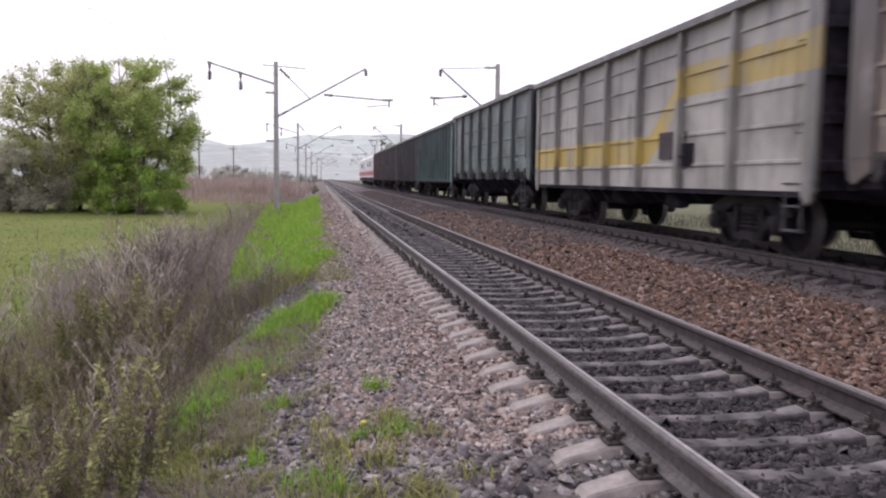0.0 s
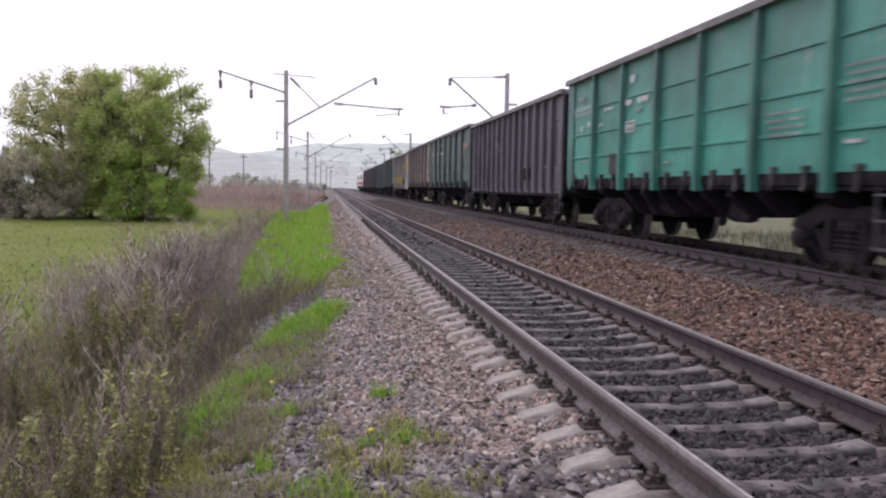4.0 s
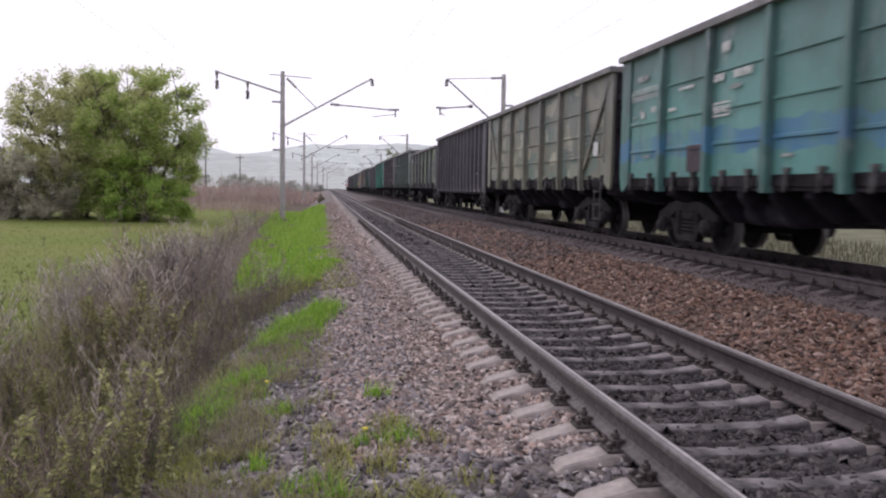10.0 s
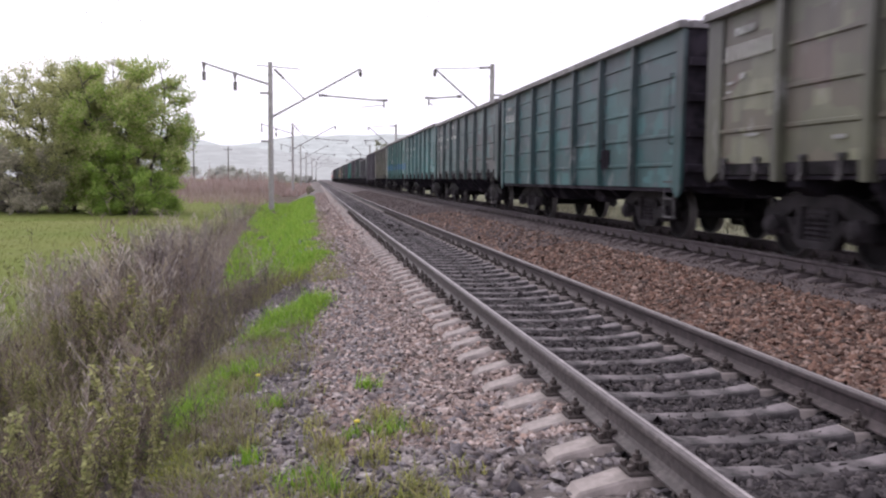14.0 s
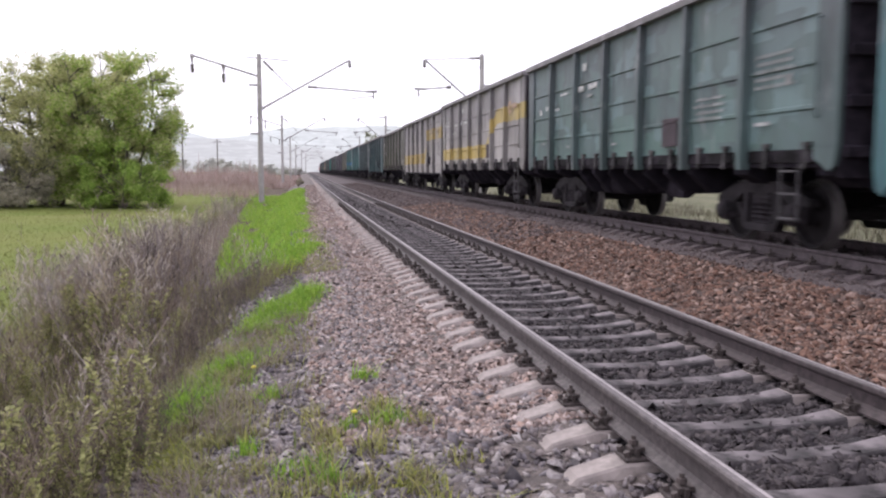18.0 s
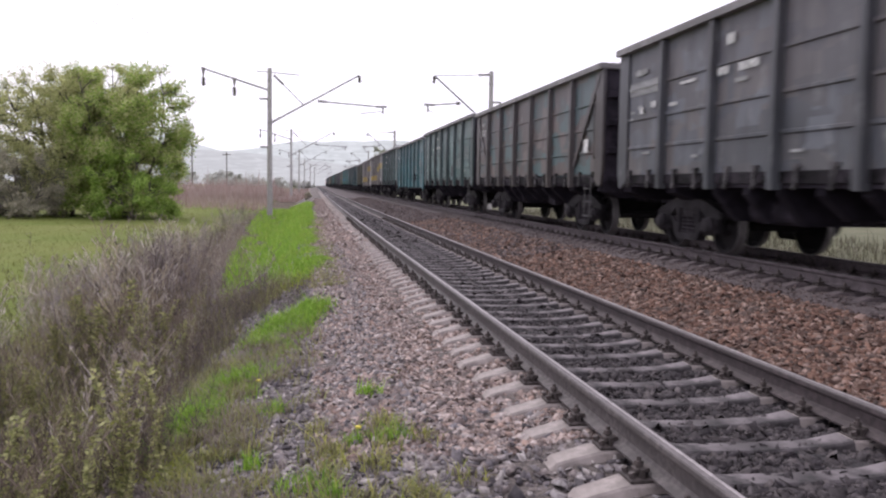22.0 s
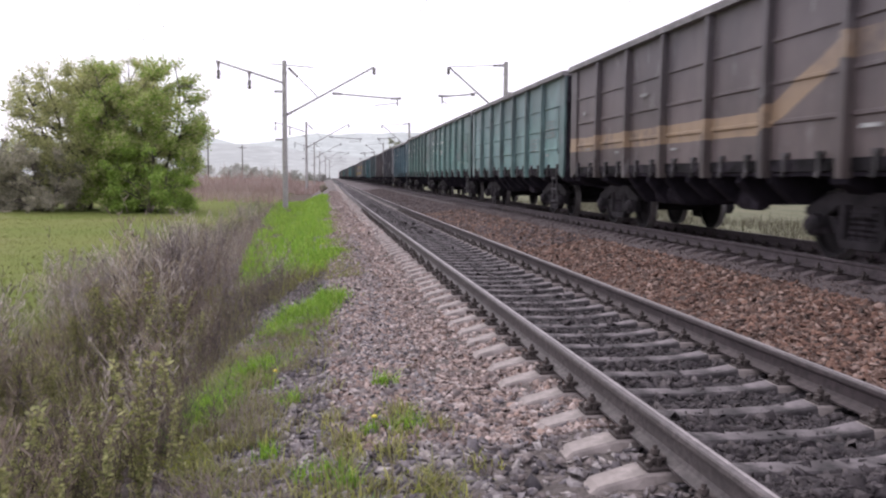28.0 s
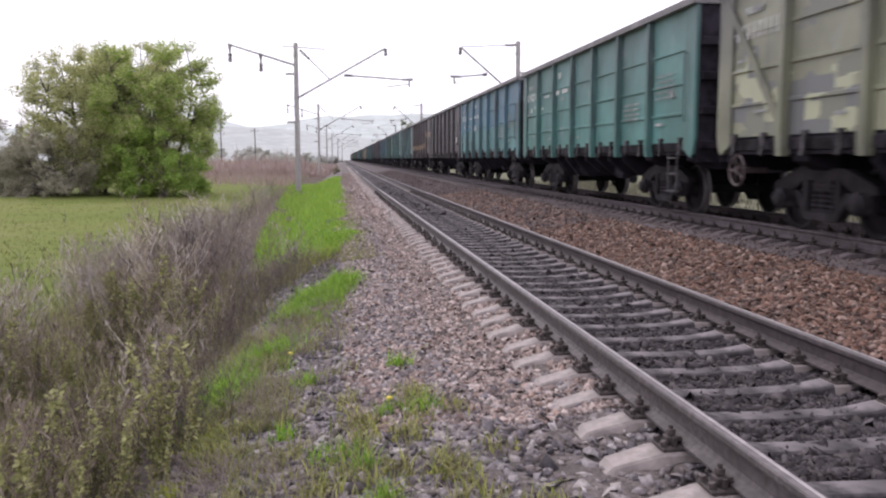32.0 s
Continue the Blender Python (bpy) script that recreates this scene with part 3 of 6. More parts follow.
stones("loose_stones", 1.8, 3.85, 22, 80, 6000, 0.045, M_STONE_IN, bed_near, "oily dark broken stones", 1.6)
stones("loose_stones", -1.2, 1.8, -6, 5.6, 15000, 0.028, M_STONE_G, bed_left, "grey and lilac broken stones", 1.0)
stones("loose_stones", 1.8, 3.85, -6, 3.6, 5000, 0.034, M_STONE_IN, bed_near, "oily dark broken stones", 1.0)
stones("loose_stones", 3.85, 5.95, -6, 5.0, 4500, 0.045, M_STONE_MID, bed_mid, "rusty brown broken stones", 1.0)
stones("loose_stones", 5.75, 6.9, 6.0, 40, 6000, 0.02, M_STONE_DUST, bed_far, "dusty brown broken stones", 1.5, 0.4)

# ---- rails and sleepers ----
RAIL_OUT = [(-0.075, -0.18), (0.075, -0.18), (0.075, -0.168), (0.02, -0.150), (0.009, -0.13), (0.009, -0.06), (0.034, -0.042), (0.0375, -0.03), (0.036, -0.008), (0.028, -0.001),
            (0.020, 0.0), (0.002, 0.0), (-0.028, -0.001), (-0.036, -0.008), (-0.0375, -0.03), (-0.034, -0.042), (-0.009, -0.06), (-0.009, -0.13), (-0.02, -0.150), (-0.075, -0.168)]


def rail_run(x, z, y0, y1, parent, inner, mats):
    """One rail bent along the line, with a worn bright strip on its head and a dirtier flank towards the middle of the track."""
    ys = [y0, *np.arange(25, 65, 5), y1]
    k, m = len(RAIL_OUT), Mesh()
    p = [(x + bend(y) + u, y, z + w) for y in ys for u, w in RAIL_OUT]
    f, s = [], []
    for j in range(len(ys) - 1):
        for i in range(k):
            q = (i + 1) % k
            f.append((j * k + i, j * k + q, (j + 1) * k + q, (j + 1) * k + i))
            flank = inner * (i < 9) or (inner < 0) * (i > 12)
            s.append(1 if i == 10 else 3 if i in (9, 11) else 2 if flank else 0)
    f += [tuple(range(k)), tuple(range((len(ys) - 1) * k + k - 1, (len(ys) - 1) * k - 1, -1))]
    m.add(p, f)
    m.s = s + [0, 0]
    ob = new("rail", m.data("rail", *mats))
    ob.parent = parent
    return tagged(ob, "rusty steel rail with a polished running head")


def sleeper_mesh():
    """A prestressed concrete sleeper: wedge ends high at the seats, a lower waist, sloped flanks."""
    m = Mesh()
    rows = []
    for x, zt, wt, wb in ((-1.255, -0.300, 0.075, 0.15), (-1.215, -0.262, 0.085, 0.15), (-0.98, -0.204, 0.095, 0.15), (-0.62, -0.195, 0.095, 0.15), (-0.42, -0.225, 0.085, 0.135), (0, -0.235, 0.085, 0.13),
                          (0.42, -0.225, 0.085, 0.135), (0.62, -0.195, 0.095, 0.15), (0.98, -0.204, 0.095, 0.15), (1.215, -0.262, 0.085, 0.15), (1.255, -0.300, 0.075, 0.15)):
        rows.append([(x, -wb, -0.42), (x, -wt, zt - 0.012), (x, -wt + 0.012, zt), (x, wt - 0.012, zt), (x, wt, zt - 0.012), (x, wb, -0.42)])
    p = [q for r in rows for q in r]
    f = [tuple(range(5, -1, -1)), tuple(range(len(p) - 6, len(p)))]
    s = [0, 0]
    for j in range(len(rows) - 1):
        for i in range(6):
            q = (i + 1) % 6
            f.append((j * 6 + i, j * 6 + q, (j + 1) * 6 + q, (j + 1) * 6 + i))
            s.append(1 if 3 <= j <= 6 else 0)
    m.add(p, f)
    m.s = s
    return m.data("sleeper", M_CONCRETE, M_CONCRETE_IN)


def fastening_mesh():
    """A ribbed tie plate with two clamps, bolts and nuts, round a rail seat at x = 0."""
    m = Mesh()
    m.box(-0.165, 0.165, -0.075, 0.075, -0.200, -0.181, cut=0.006)
    for sx in (-1, 1):
        m.prism([(sx * 0.085, -0.181), (sx * 0.105, -0.181), (sx * 0.105, -0.135), (sx * 0.085, -0.135)][:: sx], "y", -0.06, 0.06)
        m.prism([(sx * 0.045, -0.155), (sx * 0.125, -0.168), (sx * 0.125, -0.142), (sx * 0.05, -0.135)][:: sx], "y", -0.035, 0.035)
        m.tube((sx * 0.096, 0, -0.15), (sx * 0.096, 0, -0.082), 0.012, sides=6)
        m.tube((sx * 0.096, 0, -0.130), (sx * 0.096, 0, -0.104), 0.024, sides=6)
        for yy in (-0.045, 0.045):
            m.tube((sx * 0.143, yy, -0.19), (sx * 0.155, yy, -0.150), 0.017, sides=6)
    return m.data("fastening", M_PLATE)


SLEEPER, FASTENING = sleeper_mesh(), fastening_mesh()


def track(axis, z, y0, y1, near0, near1, label, sleeper=SLEEPER, rails=(M_RAIL, M_RAILTOP, M_RAIL_IN, M_RAILHEAD)):
    ob = thing("railway_track", label, "railway track", kind="structure")
    for sx in (-1, 1):
        rail_run(axis + sx * GAUGE / 2, z, y0, y1, ob, -sx, rails)
    i0, i1 = math.ceil((near0 - FIRST) / PITCH), math.floor((near1 - FIRST) / PITCH)
    local = random.Random(int(axis * 10))
    far = []
    for i in range(math.ceil((y0 - FIRST) / PITCH), math.floor((y1 - FIRST) / PITCH)):
        y = FIRST + PITCH * i
        if i0 <= i <= i1:
            s = new("sleeper", sleeper)
            s.parent = ob
            s.matrix_basis = pose(axis + bend(y) + local.uniform(-0.025, 0.025), y + local.uniform(-0.012, 0.012), z + local.uniform(-0.006, 0.003), 0, 0, local.uniform(-0.6, 0.6))
            if y < near0 + 34:
                for sx in (-1, 1):
                    f = new("fastening", FASTENING)
                    f.parent = s
                    f.matrix_basis = pose(sx * GAUGE / 2, 0, 0, 0, 0, 0)
                    tagged(f, "rusty tie plate with bolted rail clamps")
        elif -60 < y < 170:
            far.append((axis + bend(y), y))
    base_v = np.array([v.co[:] for v in SLEEPER.vertices])
    base_f = [p.vertices[:] for p in SLEEPER.polygons]
    base_s = [p.material_index for p in SLEEPER.polygons]
    m = Mesh()
    for x, y in far:
        k = len(m.v)
        m.v += [(a + x, b + y, c + z) for a, b, c in base_v]
        m.f += [tuple(k + i for i in q) for q in base_f]
        m.s += base_s
    o = new("distant_sleepers", m.data("distant_sleepers", sleeper.materials[0], M_CONCRETE_IN))
    o.parent = ob
    tagged(o, "concrete sleepers further along the line", kind="stuff")
    return ob


DUSTY = sleeper_mesh()
DUSTY.materials[0] = M_CONCRETE_DUST
track(AXIS1, 0.0, -30, 640, 2.0, 52, "empty railway track with rusty rails on concrete sleepers")
track(AXIS2, Z2, -470, 640, 6.0, 34, "second railway track that carries the freight train", DUSTY, (M_RAIL_DUST, M_RAILHEAD, M_RAIL_DUST, M_RAIL_DUST))


# ---- catenary masts ----
def insulator(m, a, b, r, rings):
    """Sheds strung between two points."""
    a, b = Vector(a), Vector(b)
    m.tube(a, b, r * 0.35, sides=6)
    for i in range(rings):
        c = a.lerp(b, (i + 0.5) / rings)
        w = (b - a).normalized() * (b - a).length / rings * 0.3
        m.tube(c - w, c + w, r, r * 0.55, sides=10)


def mast(x, y, top, side, reach, drop, feeder, label):
    """A tapered concrete mast with a braced bracket over the track; side is +1 when the track lies to its right."""
    zb = ground_z(x, y) - 0.3
    ob = thing("catenary_mast", label, "utility pole", pose(x, y, zb), "catenary masts along the line")
    h = top - zb
    part("mast_pole", Mesh().tube((0, 0, 0), (0, 0, h), 0.21, 0.155, 14), M_MAST, ob)
    for z, r in ((h - 0.9, 0.19), (h - 3.9, 0.2), (h - 5.7, 0.2)):
        part("clamp_band", Mesh().tube((0, 0, z - 0.05), (0, 0, z + 0.05), r, r, 14), M_BRACKET, ob)
    z0, tip = h - 3.85, Vector((side * reach, 0, h - drop))
    start = Vector((side * 0.17, 0, z0))
    m = Mesh()
    m.tube(start.lerp(tip, 0.10), tip, 0.07, 0.06, 8)
    part("bracket_arm", m, M_BRACKET, ob)
    m = Mesh()
    insulator(m, start, start.lerp(tip, 0.10), 0.13, 5)
    part("insulator", m, M_INSUL, ob)
    if side > 0:
        stay0, stay1 = Vector((0.16, 0, h - 0.35)), start.lerp(tip, 0.36)
        part("stay_rod", Mesh().tube(stay0.lerp(stay1, 0.3), stay1, 0.04, sides=6), M_BRACKET, ob)
        m = Mesh()
        insulator(m, stay0.lerp(stay1, 0.06), stay0.lerp(stay1, 0.36), 0.13, 5)
        part("insulator", m, M_INSUL, ob)
        part("top_rod", Mesh().tube((-0.95, 0, h - 0.24), (2.1, 0, h - 0.42), 0.035, sides=6), M_BRACKET, ob)
    else:
        stay0 = Vector((-0.16, 0, h - 0.25))
        part("tie_rod", Mesh().tube(stay0.lerp(tip, 0.2), tip, 0.03, sides=6), M_BRACKET, ob)
        m = Mesh()
        insulator(m, stay0, stay0.lerp(tip, 0.2), 0.12, 4)
        part("insulator", m, M_INSUL, ob)
    m = Mesh()
    insulator(m, tip + Vector((0, 0, -0.05)), tip + Vector((0.03 * side, 0, -0.55)), 0.16, 4)
    part("insulator", m, M_INSUL, ob, "suspension insulator at the bracket's tip")
    a = start.lerp(tip, 0.52)
    e = Vector((tip.x + (1.75 if side > 0 else -0.45), 0, h - 2.55))
    b = a + Vector((0.0, 0, -0.25))
    m = Mesh()
    m.tube(b.lerp(e, 0.14), e, 0.055, sides=8)
    m.tube(e - Vector((side * 0.5, 0, -0.03)), e + Vector((side * 0.28, 0, 0.05)), 0.085, sides=8)
    m.tube(e, e + Vector((0, 0, -0.5)), 0.06, sides=6)
    m.tube(e + Vector((0, 0, -0.3)), (tip.x + side * 0.1, 0, e.z - 0.5), 0.03, sides=6)
    part("registration_arm", m, M_BRACKET, ob)
    m = Mesh()
    insulator(m, b, b.lerp(e, 0.14), 0.15, 4)
    part("insulator", m, M_INSUL, ob)
    if feeder:
        m = Mesh()
        p0, p1 = Vector((-side * 0.15, 0, h - 1.55)), Vector((-side * 4.62, 0, h - 0.2))
        m.tube(p0, p1, 0.075, 0.06, 6)
        part("feeder_arm", m, M_BRACKET, ob)
        for k in (1.0, 0.52):
            q = p0.lerp(p1, k)
            m = Mesh()
            m.prism([(q.x - 0.16, q.z + 0.1), (q.x - 0.03, q.z - 0.6), (q.x + 0.03, q.z - 0.6), (q.x + 0.14, q.z + 0.05)], "y", -0.06, 0.06)
            insulator(m, q + Vector((0, 0, -0.6)), q + Vector((0, 0, -1.22)), 0.18, 5)
            part("insulator", m, M_INSUL, ob, "hanging feeder insulator string")
    for z, w in ((h - 2.2, 0.75), (h - 5.65, 0.7)):
        part("crossarm", Mesh().box(*sorted((-side * w, -side * 0.1)), -0.05, 0.05, z - 0.07, z + 0.07), M_BRACKET, ob)
    return ob


LEFT = [(-2.70, 61, 9.56, 6.45, 0.28), (-2.42, 128, 9.6, 6.45, 0.28), (-1.95, 203, 9.6, 6.4, 0.28), (-0.9, 268, 9.5, 6.4, 0.28), (1.2, 335, 9.5, 6.4, 0.28), (3.4, 402, 9.5, 6.4, 0.28)]
RIGHT = [(13.05, 58.3, 9.55, 4.15, 0.45), (13.1, 125, 9.55, 4.15, 0.45), (14.7, 201, 9.5, 4.15, 0.45), (16.6, 268, 9.5, 4.15, 0.45), (19.2, 335, 9.5, 4.15, 0.45)]
for i, (x, y, top, reach, drop) in enumerate(LEFT):
    mast(x, y, top, 1, reach, drop, i < 3, "grey concrete catenary mast with braced bracket and hanging insulators")
for x, y, top, reach, drop in RIGHT:
    mast(x, y, top, -1, reach, drop, False, "grey concrete catenary mast beyond the freight train")


def wire(name, points, r, label):
    ob = new(name, Mesh().polyline(points, r).data(name, M_WIRE))
    return tagged(ob, label, "wire", "overhead wires")


def sagging(a, b, sag, k=10):
    a, b = Vector(a), Vector(b)
    return [a.lerp(b, i / k) - Vector((0, 0, sag * 4 * (i / k) * (1 - i / k))) for i in range(k + 1)]


for side, masts in ((1, [(-2.7, -8, 9.56, 6.45, 0.28), *LEFT]), (-1, [(13.05, -8, 9.55, 4.15, 0.45), *RIGHT])):
    for (xa, ya, ta, ra, da), (xb, yb, tb, rb, db) in zip(masts, masts[1:]):
        wire("carrier_wire", sagging((xa + side * ra, ya, ta - da - 0.65), (xb + side * rb, yb, tb - db - 0.65), 1.0), 0.004, "thin bronze carrier wire above the track")
        wire("contact_wire", sagging((xa + side * (ra + 0.1), ya, ta - da - 2.67), (xb + side * (rb + 0.1), yb, tb - db - 2.67), 0.05, 4), 0.004, "thin copper contact wire above the track")
        if side > 0:
            for off, lift in ((-4.62, 1.5), (-2.5, 2.1)):
                wire("feeder_wire", sagging((xa + off, ya, ta - lift), (xb + off, yb, tb - lift), 1.3), 0.004, "thin feeder wire hung beside the masts")


# ---- plants ----
def blades(name, points, height, width, mat, label, lean=0.45, category="grass", fall=1.0):
    """Grass blades: each a bent strip of three triangles."""
    k = len(points)
    a = rng.uniform(0, 2 * math.pi, k)
    h = height * rng.lognormal(0, 0.35, k) * fall
    w = width * rng.uniform(0.6, 1.3, k)
    out = np.stack([np.cos(a), np.sin(a), np.zeros(k)], 1)
    acr = np.stack([-np.sin(a), np.cos(a), np.zeros(k)], 1) * w[:, None]
    le = rng.uniform(0.1, 1, k)[:, None] * lean
    up = np.array([0, 0, 1.0])
    mid = points + out * (h * 0.5)[:, None] * le * 0.5 + up * (h * 0.55)[:, None]
    tip = points + out * h[:, None] * le * 1.2 + up * (h * 0.95)[:, None]
    v = np.stack([points - acr, points + acr, mid - acr * 0.7, mid + acr * 0.7, tip], 1).reshape(-1, 3)
    t = np.array([(0, 1, 3), (0, 3, 2), (2, 3, 4)])[None] + 5 * np.arange(k)[:, None, None]
    return tagged(new(name, quick(name, v, t.reshape(-1, 3), mat)), label, category, kind="stuff")


def on_ground(x, y, bed=True):
    return np.stack([x, y, [max(ground_z(a, b), bed_z(a - bend(b), b) if bed and a > -1.4 else -9) for a, b in zip(x, y)]], 1)


EDGE_Y = [0, 4, 6.7, 8.3, 10, 11.5, 13, 14.2, 15.2, 17, 24, 45, 70]
EDGE_X = [-1.15, -1.1, -1.1, -0.95, -0.8, -0.6, -0.3, -0.15, -0.75, -1.5, -2.0, -2.9, -3.6]


def weed_edge(y):
    return np.interp(y, EDGE_Y, EDGE_X)


def weed_shape(local, tall, leafy_amount):
    """One dry stalk with side twigs and seed heads, and leaf triangles; two lists of points and faces."""
    sv, sf, lv, lf = [], [], [], []

    def stem(a, b, r0, r1, twig=False):
        w = (b - a).normalized()
        u = w.orthogonal().normalized()
        v = w.cross(u)
        k = len(sv)
        if twig:
            t = local.uniform(0, 6.283)
            o = u * math.cos(t) + v * math.sin(t)
            sv.extend([tuple(a - o * r0), tuple(a + o * r0), tuple(b + o * r1), tuple(b - o * r1)])
            sf.extend([(k, k + 1, k + 2), (k, k + 2, k + 3)])
            return
        for c, r in ((a, r0), (b, r1)):
            for i in range(3):
                t = 2.094 * i
                sv.append(tuple(c + (u * math.cos(t) + v * math.sin(t)) * r))
        for i in range(3):
            j = (i + 1) % 3
            sf.extend([(k + i, k + j, k + 3 + j), (k + i, k + 3 + j, k + 3 + i)])

    p, d = Vector((0, 0, 0)), Vector((local.uniform(-0.12, 0.12), local.uniform(-0.12, 0.12), 1)).normalized()
    n = 5
    for i in range(n):
        q = p + d * tall / n
        stem(p, q, 0.0034 * (1 - 0.12 * i), 0.0034 * (1 - 0.12 * (i + 1)))
        if i > 0:
            for _ in range(local.choice((1, 2, 3))):
                a = local.uniform(0, 6.283)
                e = q + Vector((math.cos(a), math.sin(a), local.uniform(0.9, 2.7))).normalized() * tall * local.uniform(0.12, 0.30)
                stem(q, e, 0.0030, 0.0021, True)
                for _ in range(2):
                    b = local.uniform(0, 6.283)
                    s = q.lerp(e, local.uniform(0.4, 1))
                    stem(s, s + Vector((math.cos(b), math.sin(b), local.uniform(0.8, 2.4))).normalized() * tall * local.uniform(0.04, 0.1), 0.0033, 0.0062, True)
        for _ in range(leafy_amount):
            a, s = local.uniform(0, 6.283), local.uniform(0.019, 0.040)
            o = p.lerp(q, local.random())
            c = Vector((math.cos(a), math.sin(a), local.uniform(-0.2, 0.9))).normalized()
            w = c.orthogonal().normalized() * s * 0.4
            k = len(lv)
            lv.extend([tuple(o), tuple(o + c * s * 0.6 + w), tuple(o + c * s * 1.5), tuple(o + c * s * 0.6 - w)])
            lf.extend([(k, k + 1, k + 2), (k, k + 2, k + 3)])
        p = q
        d = (d + Vector((local.uniform(-0.12, 0.12), local.uniform(-0.12, 0.12), 0.05))).normalized()
    return np.array(sv), np.array(sf), np.array(lv).reshape(-1, 3), np.array(lf, int).reshape(-1, 3)


def weeds(name, places, tall, green, label, seed, mats=(None, None)):
    """Scatters a few shapes of weed over the places: one mesh of stalks for each tone, and one of leaves."""
    local = random.Random(seed)
    shapes = [weed_shape(local, 1.0, green) for _ in range(9)]
    tones, leaf = {}, [[], [], 0]
    for x, y, z, *more in places:
        sv, sf, lv, lf = local.choice(shapes)
        a, s = local.uniform(0, 6.283), (more[0] if more else tall) * local.uniform(0.7, 1.15)
        tx, ty = local.uniform(-0.3, 0.3), local.uniform(-0.3, 0.3)
        m = np.array([[math.cos(a), -math.sin(a), tx], [math.sin(a), math.cos(a), ty], [0, 0, 1]])
        stalk = tones.setdefault(more[1] if len(more) > 1 and not mats[0] else -1, [[], [], 0])
        for o, v, f in ((stalk, sv, sf), (leaf, lv, lf)):
            if len(v):
                o[0].append((v @ m.T) * s + (x, y, z))
                o[1].append(f + o[2])
                o[2] += len(v)
    first = None
    for tone, (v, f, _) in sorted(tones.items()):
        ob = new(name if first is None else "stalks", quick(name, np.concatenate(v), np.concatenate(f), mats[0] or (DRY_TONES[tone] if tone >= 0 else M_DRY)))
        if first is None:
            first = tagged(ob, label, "weeds", kind="stuff")
        else:
            ob.parent = first
            tagged(ob, "dry stalks of another tone", kind="stuff")
    if leaf[0]:
        lf = new("weed_leaves", quick("weed_leaves", np.concatenate(leaf[0]), np.concatenate(leaf[1]), mats[1] or M_SPROUT))
        lf.parent = first
        tagged(lf, "small yellow-green leaves sprouting among dry stalks", kind="stuff")
    return first


def scatter(k, y0, y1, left, right, power=1.0):
    y = y0 + (y1 - y0) * rng.uniform(0, 1, k) ** power
    x = left + (weed_edge(y) + right - left) * rng.uniform(0, 1, k)
    return on_ground(x, y, False)


def clumps(k, y0, y1, left, right, tall, stems, reach, power=1.0):
    """Stems in bunches, each bunch with its own height."""
    base = scatter(k, y0, y1, left, right, power)
    out = []
    for x, y, z in base:
        patch = noise.noise((x * 0.7, y * 0.5, 7.0))
        if patch < -0.22 and rng.uniform() < 0.6:
            continue
        high = tall * (0.66 + 0.95 * patch + rng.uniform(-0.3, 0.35)) * (0.72 if x < -3.6 else 1.0)
        tone = int(rng.choice(5, p=(0.27, 0.28, 0.20, 0.13, 0.12)))
        for _ in range(rng.integers(stems[0], stems[1])):
            dx, dy = rng.normal(0, reach, 2)
            rim = min(1.0, max(0.3, 0.3 + 0.62 * (weed_edge(y) - x - dx)) + max(0.0, 7.5 - y) * 0.3)
            out.append((x + dx, y + dy, ground_z(x + dx, y + dy), max(0.22, high * rim), tone))
    return out


weeds("dry_weeds", clumps(330, 7.2, 24, -4.9, -0.1, 1.0, (5, 12), 0.12, 1.15), 1.0, 0, "tall dry grey-brown weed stalks filling the ditch", 3)
weeds("dry_weeds", clumps(230, 22, 60, -4.4, 0.2, 1.0, (4, 9), 0.2), 1.0, 0, "dry brown weed thicket along the verge", 4)
weeds("dry_weeds", clumps(34, 4.6, 8, -4.2, -0.1, 0.95, (3, 7), 0.12), 1.0, 1, "dry stalks among sprouting weeds", 7)
weeds("sprouting_weeds", clumps(250, 3.9, 10.5, -4.3, -0.05, 0.78, (6, 11), 0.14, 1.0), 1.0, 34, "wormwood weeds with fresh olive leaves", 5, (DRY_TONES[2], M_OLIVE))
weeds("sprouting_weeds", clumps(95, 3.6, 6.8, -4.4, -0.7, 0.66, (6, 11), 0.12, 1.0), 1.0, 24, "lush green weeds in the ditch", 8, (DRY_TONES[2], M_LUSH))
weeds("sprouting_weeds", clumps(60, 5.5, 10, -4.3, -0.2, 0.8, (3, 7), 0.12, 1.0), 1.0, 6, "weeds with fresh yellow-green leaves", 9)
# twig clumps whose dark colour doubles as shading along the ditch edge
weeds("dry_weeds", clumps(34, 4.5, 10.0, -2.0, -0.02, 0.6, (8, 16), 0.14, 1.0), 1.0, 0, "dark brown dead twigs, also standing for shade low in the weeds", 12, (M_TWIG, None))
weeds("dry_weeds", clumps(60, 7.5, 22, -4.6, -0.1, 0.9, (4, 9), 0.14, 1.0), 1.0, 0, "dark dead stalks standing among pale ones", 13, (M_TWIG, None))
x, y = rng.normal(-1.28, 0.18, 110), rng.normal(6.1, 0.45, 110)
weeds("dry_weeds", on_ground(x, y), 0.34, 0, "low dark purple-brown twigs at the ditch's edge", 14, (M_TWIG, None))
# dark twigs packed in to give the shaded recess beside the weeds its darkness
y = rng.uniform(8.2, 12.7, 380)
edge = np.interp(y, [8.2, 10, 12, 13.4, 14.4], [-1.1, -0.85, -0.6, -0.4, -0.3])
weeds("dry_weeds", on_ground(edge - rng.uniform(0, 1, 380) ** 1.4 * 0.9, y), 0.38, 0, "dense dark brown twigs standing for shade by the bank", 10, (M_TWIG, None))
y = rng.uniform(10.8, 14.3, 620)
edge = np.interp(y, [9.6, 11, 13, 14.2, 14.9], [-0.35, -0.15, 0.0, 0.12, 0.0])
